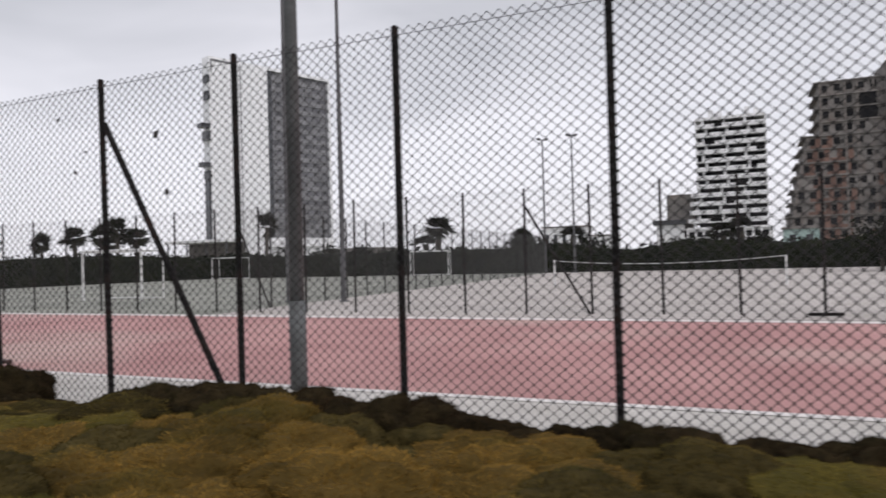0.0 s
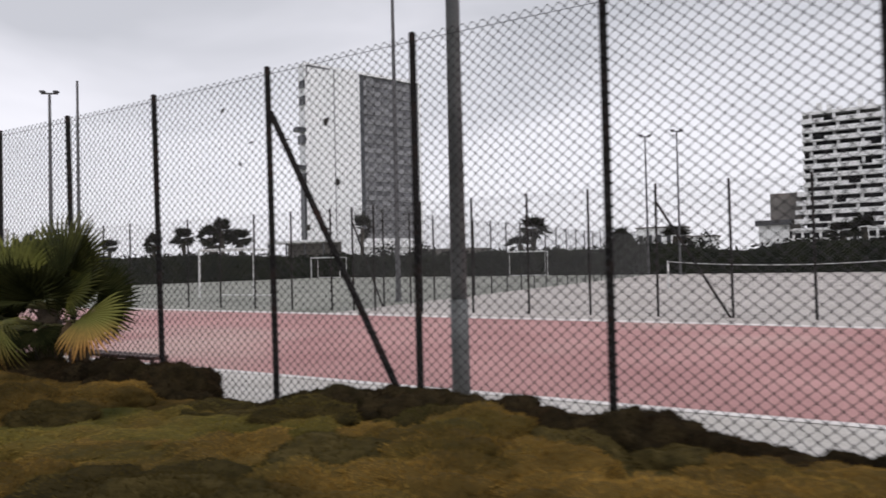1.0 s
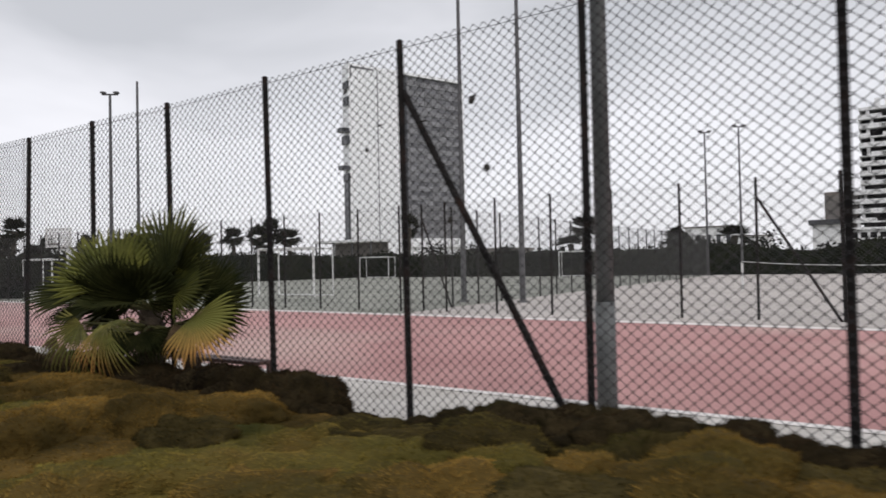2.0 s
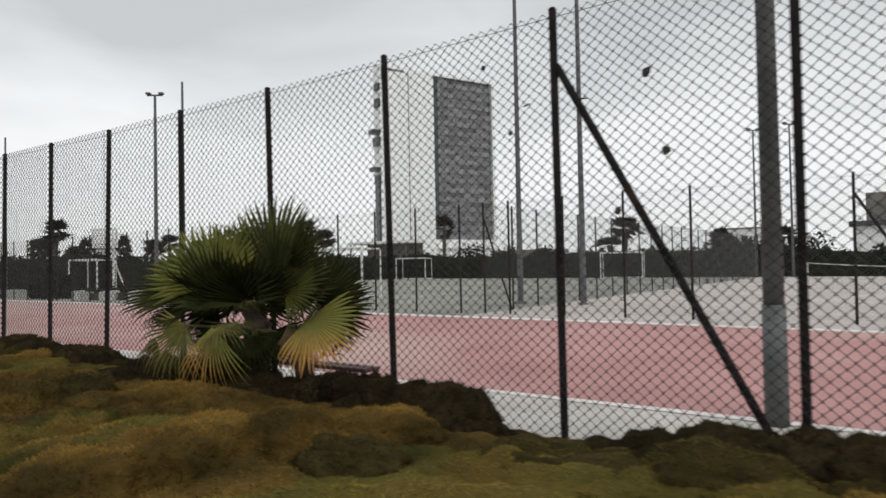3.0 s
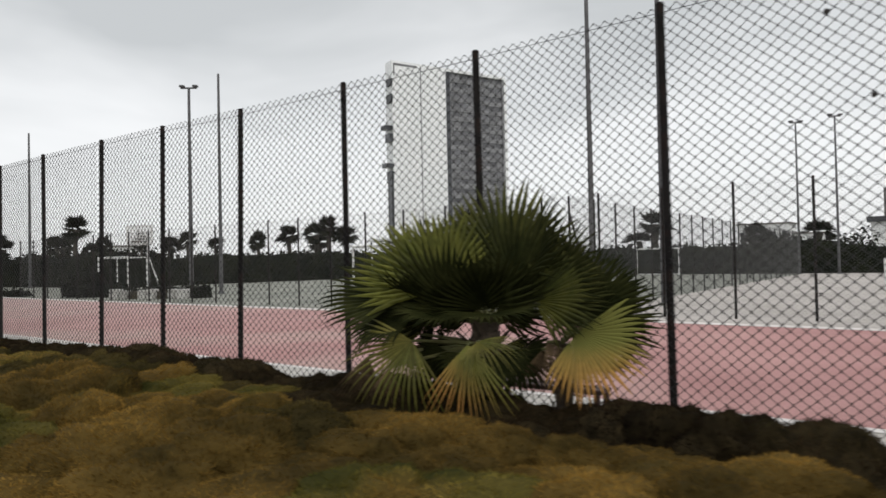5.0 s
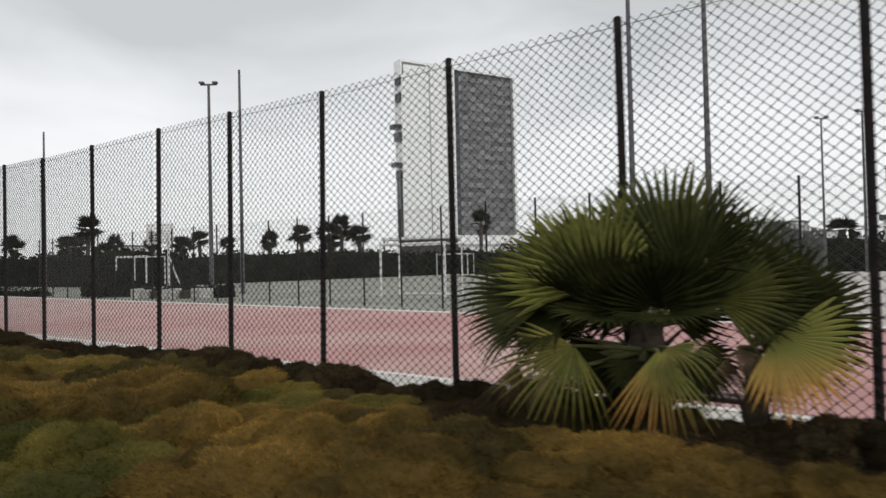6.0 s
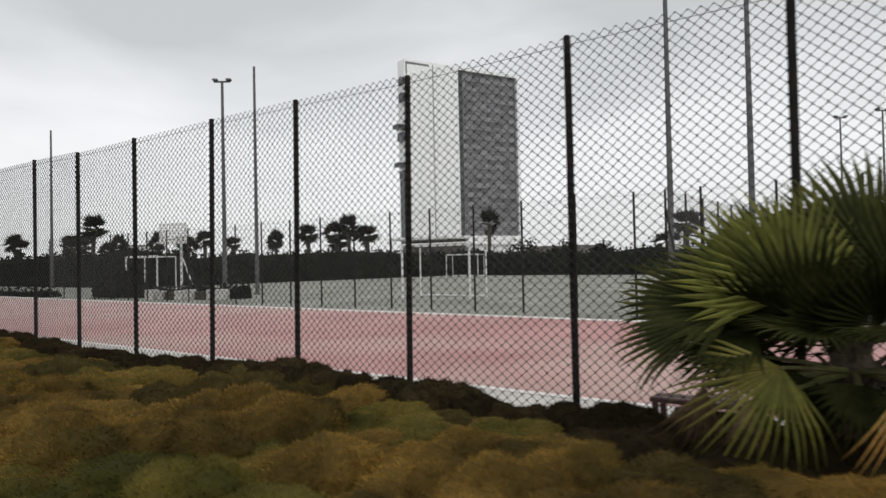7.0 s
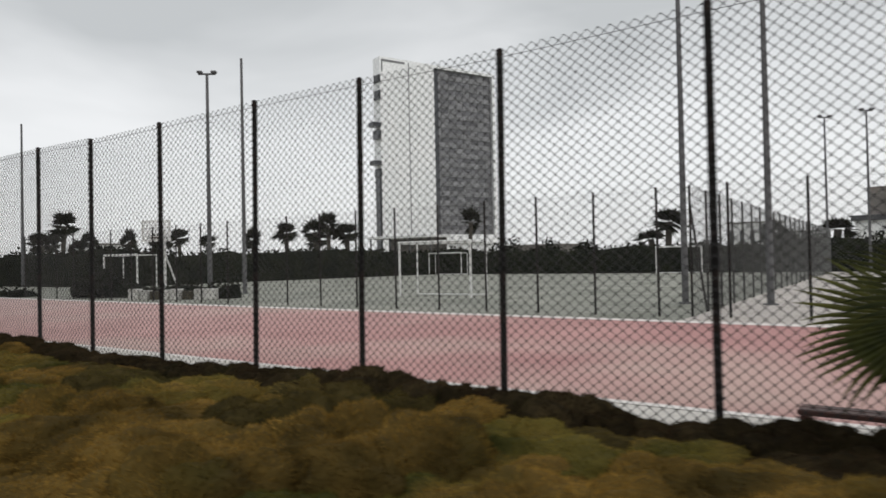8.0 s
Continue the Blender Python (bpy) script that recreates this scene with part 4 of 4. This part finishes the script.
def apartments():
    """White block with continuous balconies, on a lower stepped podium."""
    t = thing("apartment_building", (-8.2, 240, 0), 0, "white apartment tower with continuous balcony bands", "building")
    # near-black core paints the shade between the balcony bands
    bm = bmesh.new()
    box(bm, (0.6, 1.8, -0.5), (21.2, 18, 44))
    part("core", bm, M_HOLE, t)
    floors = 13
    for f in range(floors):
        z = 8.0 + 2.85 * f
        lo = -3.2 + 0.35 * f if f < 5 else 0.0
        bm = bmesh.new()
        box(bm, (lo, 0, z), (21.8, 18.2, z + 0.5), 0.1)
        part("floor_slab", bm, M_SLABEDGE, t)
        for k in range(7):
            x0, w = lo + 0.02 + k * (21.7 - lo) / 7, (21.7 - lo) / 7 - 0.08
            if (k * 5 + f * 3) % 11 != 2:
                o = new("balcony_rail", UNIT_SLAB)
                o.parent = t
                o.matrix_basis = Matrix.Translation((x0 + w / 2, 0.08, z + 1.0)) @ Matrix.Diagonal((w, 0.12, 1.0, 1))
        for k in range(3):
            x0 = lo + 2.0 + (f % 2) + k * (19.5 - lo) / 3
            o = new("wall_pier", UNIT_SLAB)
            o.parent = t
            o.matrix_basis = Matrix.Translation((x0 + 0.45, 1.325, z + 1.675)) @ Matrix.Diagonal((0.9, 0.85, 2.35, 1))
    bm = bmesh.new()
    box(bm, (0.2, 0.5, 8 + 2.85 * floors), (21.5, 17, 8 + 2.85 * floors + 0.9))
    for k in range(7):
        box(bm, (1.4 + 2.8 * k, 3, 45.8), (2.9 + 2.8 * k, 8, 46.5 + 0.8 * (k * 3 % 4)))
        box(bm, (2.1 + 2.8 * k, 4, 46.4), (2.25 + 2.8 * k, 4.2, 48.2 + 0.5 * (k % 3)))
    part("roof", bm, M_SLABEDGE, t)
    bm = bmesh.new()
    for f in range(4):
        box(bm, (-11 if f < 3 else -6, -1, 2.9 * f), (23, 16, 2.9 * f + 0.5))
        for k in range(14):
            if f < 3:
                box(bm, (-11 + 2.5 * k, -0.8, 2.9 * f + 0.5), (-10.3 + 2.5 * k, 0.4, 2.9 * f + 2.9))
    part("podium_frame", bm, M_SLABEDGE, t)
    # near-black box, shade behind the podium frame put into its colour
    bm = bmesh.new()
    box(bm, (-10.5, 0.5, 0), (22.5, 15.5, 8.9))
    part("podium_glass", bm, M_HOLE, t)
    s = thing("low_rise_building", (-21, 236, 0), 0, "low pale grey block with a dark flat roof", "building")
    bm = bmesh.new()
    box(bm, (3, 6, 0), (12, 18, 21))
    part("wall", bm, M_RAW, s)
    bm = bmesh.new()
    box(bm, (-1, -1, 10.6), (9.5, 12, 12.2))
    part("flat_roof", bm, M_GLASS, s)
    bm = bmesh.new()
    box(bm, (0, 0, 0), (8.5, 11, 10.6))
    part("base_wall", bm, M_SLABEDGE, s)


apartments()


def unfinished():
    """Stepped raw concrete frame with brick infill, dark boxes for window holes and jutting slab ends."""
    t = thing("unfinished_building", (15.2, 165, 0), 0, "unfinished stepped concrete and brick tower with near-black window openings", "building")
    fh = 2.88
    r = random.Random(31)
    unit = bpy.data.meshes.new("opening")
    bm = bmesh.new()
    box(bm, (-0.5, -0.5, -0.5), (0.5, 0.5, 0.5))
    bm.to_mesh(unit)
    bm.free()

    def piece(name, me, lo, hi):
        o = new(name, me)
        o.parent = t
        o.matrix_basis = Matrix.Translation([(p + q) / 2 for p, q in zip(lo, hi)]) @ Matrix.Diagonal((*[q - p for p, q in zip(lo, hi)], 1))

    # openings are solid boxes, their inner shade put into the colour
    hole, infill, pier = unit, unit.copy(), unit.copy()
    hole.materials.append(M_HOLE)
    infill.materials.append(M_BRICK)
    pier.materials.append(M_RAW)
    for f in range(13):
        z = fh * f
        x0 = (0.0, 0.0, 0.2, 0.6, 1.0, 1.6, 2.2, 2.9, 3.6, 6.2, 6.2, 6.2, 6.2)[f]
        x1 = 18.4
        bm = bmesh.new()
        box(bm, (x0, 0.25, z - (0.4 if f == 0 else 0)), (x1, 14, z + fh - 0.28))
        part("storey", bm, M_RAW, t)
        bm = bmesh.new()
        box(bm, (x0 - 0.9, -0.15, z + fh - 0.28), (x1 + 0.1, 14.2, z + fh))
        part("floor_slab", bm, M_RAW, t)
        x = x0 + 0.7
        while x < x1 - 1.3:
            w, tall = r.uniform(0.9, 1.3), r.uniform(1.2, 1.6)
            if r.random() < 0.88:
                piece("opening", hole, (x, 0.13, z + 0.75), (x + w, 0.3, z + 0.75 + tall))
            if f < 9 and 2.8 < x < 11.0 and r.random() < 0.85:
                piece("brick_infill", infill, (x + w + 0.06, 0.17, z + 0.05), (x + w + 1.05, 0.32, z + fh - 0.3))
                piece("brick_infill", infill, (x - 0.02, 0.17, z + 0.05), (x + w + 0.02, 0.32, z + 0.72))
            elif f < 6 and x > 13 and r.random() < 0.6:
                piece("brick_infill", infill, (x + w + 0.06, 0.17, z + 0.05), (x + w + 1.0, 0.32, z + fh - 0.3))
            x += 2.25
        for x in (x0 + 0.05, 10.9, 13.2, 16.2):
            piece("column", pier, (x, 0.02, z), (x + 0.45, 0.3, z + fh - 0.28))
        if f in (10, 11):
            piece("open_loggia", hole, (13.9, -0.02, z + 0.1), (16.9, 0.3, z + fh - 0.35))
    bm = bmesh.new()
    box(bm, (18.4, -1.5, 0), (26, 12, 40.2), 0.1)
    for k in range(6):
        box(bm, (18.6 + 1.2 * k, -1.75, 0), (18.95 + 1.2 * k, -1.45, 39.4 + 0.25 * (k % 3)))
    part("stair_core", bm, M_RAW, t)
    for k in range(12):
        piece("stair_opening", hole, (19.05 + 2.4 * (k % 2), -1.58, 2.0 + 3.05 * k), (19.75 + 2.4 * (k % 2), -1.4, 3.9 + 3.05 * k))


unfinished()

for at, size, m, label in (((-39, 180), (12, 8, 9.0), M_SLABEDGE, "low white far building"), ((-28, 176), (7, 6, 6.2), M_SLABEDGE, "small low white far building"), ((14.0, 120), (5, 4, 4.6), M_TEAL, "small pale teal far building"), ((-100, 52), (3.4, 3, 3.2), M_TEAL, "small white and teal kiosk beyond the hedge"),
                           ((-148, 70), (9, 6, 6.0), M_SLABEDGE, "low white far house"), ((-64, 110), (12, 8, 3.6), M_RAW, "long low grey far building"), ((30, 170), (30, 10, 9), M_RAW, "low grey far building")):
    b = thing("far_house", (*at, 0), 0, label, "building", "far low buildings")
    bm = bmesh.new()
    box(bm, (-size[0] / 2, 0, -0.2), (size[0] / 2, size[1], size[2]))
    part("wall", bm, m, b)
    bm = bmesh.new()
    box(bm, (-size[0] / 2 - 0.3, -0.3, size[2]), (size[0] / 2 + 0.3, size[1] + 0.3, size[2] + 0.35))
    part("roof", bm, M_RAW, b)
    for k in range(int(size[0] // 2.4)):
        bm = bmesh.new()
        x = -size[0] / 2 + 1.2 + 2.4 * k
        box(bm, (x - 0.5, -0.06, size[2] * 0.45), (x + 0.5, 0.02, size[2] * 0.8))
        part("window", bm, M_GLASS, b)


shed = thing("canopy_shed", (-54.7, 60, 0), 0, "low open shed with a thin pale flat roof beyond the hedge", "shed")
bm = bmesh.new()
box(bm, (-4.8, -1.0, 4.05), (4.8, 3.0, 4.38), 0.03)
part("roof", bm, M_SLABEDGE, shed)
bm = bmesh.new()
box(bm, (-4.4, 2.6, 0), (4.4, 2.8, 4.05))
part("back_wall", bm, M_RAW, shed)
for x in (-4.5, -1.5, 1.5, 4.5):
    bm = bmesh.new()
    box(bm, (x - 0.08, -0.8, 0), (x + 0.08, -0.64, 4.05), 0.01)
    part("post", bm, M_DARKGALV, shed)


# ---- cushion shrubs on the bank ----
def cushion_mesh(seed, leaves):
    """A rounded cushion shrub of unit radius: lumpy core with short leaf tufts all over."""
    r = random.Random(seed)
    bm = bmesh.new()
    bmesh.ops.create_icosphere(bm, subdivisions=5, radius=1)
    off = Vector((seed * 3.7, seed * 1.3, 0))
    for v in bm.verts:
        d = v.co.normalized()
        n = 0.22 * noise.noise(d * 1.3 + off) + 0.16 * noise.noise(d * 2.8 + off) + 0.075 * noise.noise(d * 6 + off) + 0.02 * noise.noise(d * 15 + off)
        v.co = d * (0.92 + n)
        v.co.z = v.co.z if v.co.z > -0.3 else -0.3
    peak = max(v.co.z for v in bm.verts)
    for v in bm.verts:
        v.co.z *= 0.92 / peak
    normals = [(v.co.copy(), v.co.normalized()) for v in bm.verts if v.co.z > -0.2]
    core = bpy.data.meshes.new("cushion")
    bm.to_mesh(core)
    bm.free()
    core.polygons.foreach_set("use_smooth", [True] * len(core.polygons))
    verts, faces = [], []
    for k in range(leaves):
        p, d = r.choice(normals)
        p = p + Vector((r.uniform(-0.035, 0.035), r.uniform(-0.035, 0.035), r.uniform(-0.03, 0.01)))
        d = (d + Vector((r.uniform(-0.7, 0.7), r.uniform(-0.7, 0.7), r.uniform(-0.3, 0.7)))).normalized()
        side = d.orthogonal().normalized()
        side = (Matrix.Rotation(r.uniform(0, 6.28), 3, d) @ side) * r.uniform(0.006, 0.012)
        tip = p + d * r.uniform(0.03, 0.075)
        b = len(verts)
        verts += [p - d * 0.03 + side, p - d * 0.03 - side, tip]
        faces.append((b, b + 1, b + 2))
    return core, quad_mesh("foliage", verts, faces)


CUSHIONS = []
for s in range(4):
    core, tufts = cushion_mesh(s + 1, 10000)
    for cm, tm in ((M_MOUND, M_MOUNDLEAF), (M_DARKMOUND, M_DARKLEAF), (M_OCHRE, M_OCHRELEAF), (M_BROWNMOUND, M_BROWNLEAF)):
        c2, t2 = core.copy(), tufts.copy()
        c2.materials.append(cm), t2.materials.append(tm)
        CUSHIONS.append((c2, t2))


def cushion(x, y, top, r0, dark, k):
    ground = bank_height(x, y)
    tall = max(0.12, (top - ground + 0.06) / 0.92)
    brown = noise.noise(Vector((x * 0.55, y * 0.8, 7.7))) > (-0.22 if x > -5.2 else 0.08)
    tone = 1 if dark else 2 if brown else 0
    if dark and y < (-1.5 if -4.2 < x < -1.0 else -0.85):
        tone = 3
    label = ("olive green cushion shrub on the bank", "dark brownish cushion shrub on the bank by the fence", "ochre brown cushion shrub on the bank", "brown-green cushion shrub on the bank")[tone]
    b = thing("cushion_shrub", (x, y, ground - 0.02), (k * 67) % 360, label, "shrub", "cushion shrubs on the bank")
    core, tufts = CUSHIONS[4 * (k % 4) + tone]
    for name, me in (("cushion", core), ("foliage", tufts)):
        o = new(name, me)
        o.parent = b
        o.matrix_basis = Matrix.Diagonal((r0, r0, tall, 1))


CREST = [(-16, .42), (-13, .44), (-12.4, .42), (-11, .36), (-9.5, .36), (-8, .39), (-6.9, .48), (-6.3, .43), (-5.8, .42), (-5.2, .45), (-4.9, .30), (-4.55, .32), (-4, .40), (-3.3, .44), (-2.85, .42), (-2.4, .35), (-1.95, .36), (-1.6, .44), (-1.1, .46), (-.6, .43), (-.3, .25), (0, .12), (.35, .13),
         (.7, .25), (1, .34), (1.3, .37), (2, .40), (2.8, .36), (3.06, .34), (3.25, .45), (3.45, .34), (3.7, .30), (4.1, .23), (4.6, .27), (4.87, .34), (5.1, .25), (5.5, .26), (5.9, .33), (8, .35)]


def crest(x):
    x += 0.16
    for (x0, z0), (x1, z1) in zip(CREST, CREST[1:]):
        if x0 <= x <= x1:
            return z0 + (z1 - z0) * (x - x0) / (x1 - x0)
    return 0.38


rng = random.Random(77)
count = 0
x = -15.5
while x < 7.5:
    top = crest(x)
    r0 = min(0.44, max(0.26, top * 1.0))
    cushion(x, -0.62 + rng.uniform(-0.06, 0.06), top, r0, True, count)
    count += 1
    x += r0 * 0.8
for row, (y, lift, size, darkness) in enumerate(((-1.0, 0.0, 0.36, 0.6), (-1.4, 0.05, 0.38, 0.42), (-1.82, 0.09, 0.40, 0.34), (-2.26, 0.10, 0.42, 0.30), (-2.72, 0.08, 0.42, 0.26))):
    x = -15.3 + 0.17 * row
    while x < 7.0:
        r0 = size * rng.uniform(0.85, 1.35)
        top = min(crest(x), crest(x - 0.3), crest(x + 0.3)) * 0.5 + 0.14 + lift * (1.0 if x < -3.5 else 0.6) + rng.uniform(-0.08, 0.08)
        # the darker tones are likelier close to the palm
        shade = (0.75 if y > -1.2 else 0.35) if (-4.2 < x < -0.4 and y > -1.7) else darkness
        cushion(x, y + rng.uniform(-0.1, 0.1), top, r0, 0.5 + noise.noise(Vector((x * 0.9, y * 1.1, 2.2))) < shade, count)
        count += 1
        x += r0 * 1.12
x = -9.0
while x < 0.5:
    cushion(x, -3.2 + rng.uniform(-0.1, 0.1), 0.26 + rng.uniform(-0.05, 0.05), 0.36 * rng.uniform(0.8, 1.2), False, count)
    count += 1
    x += 0.48
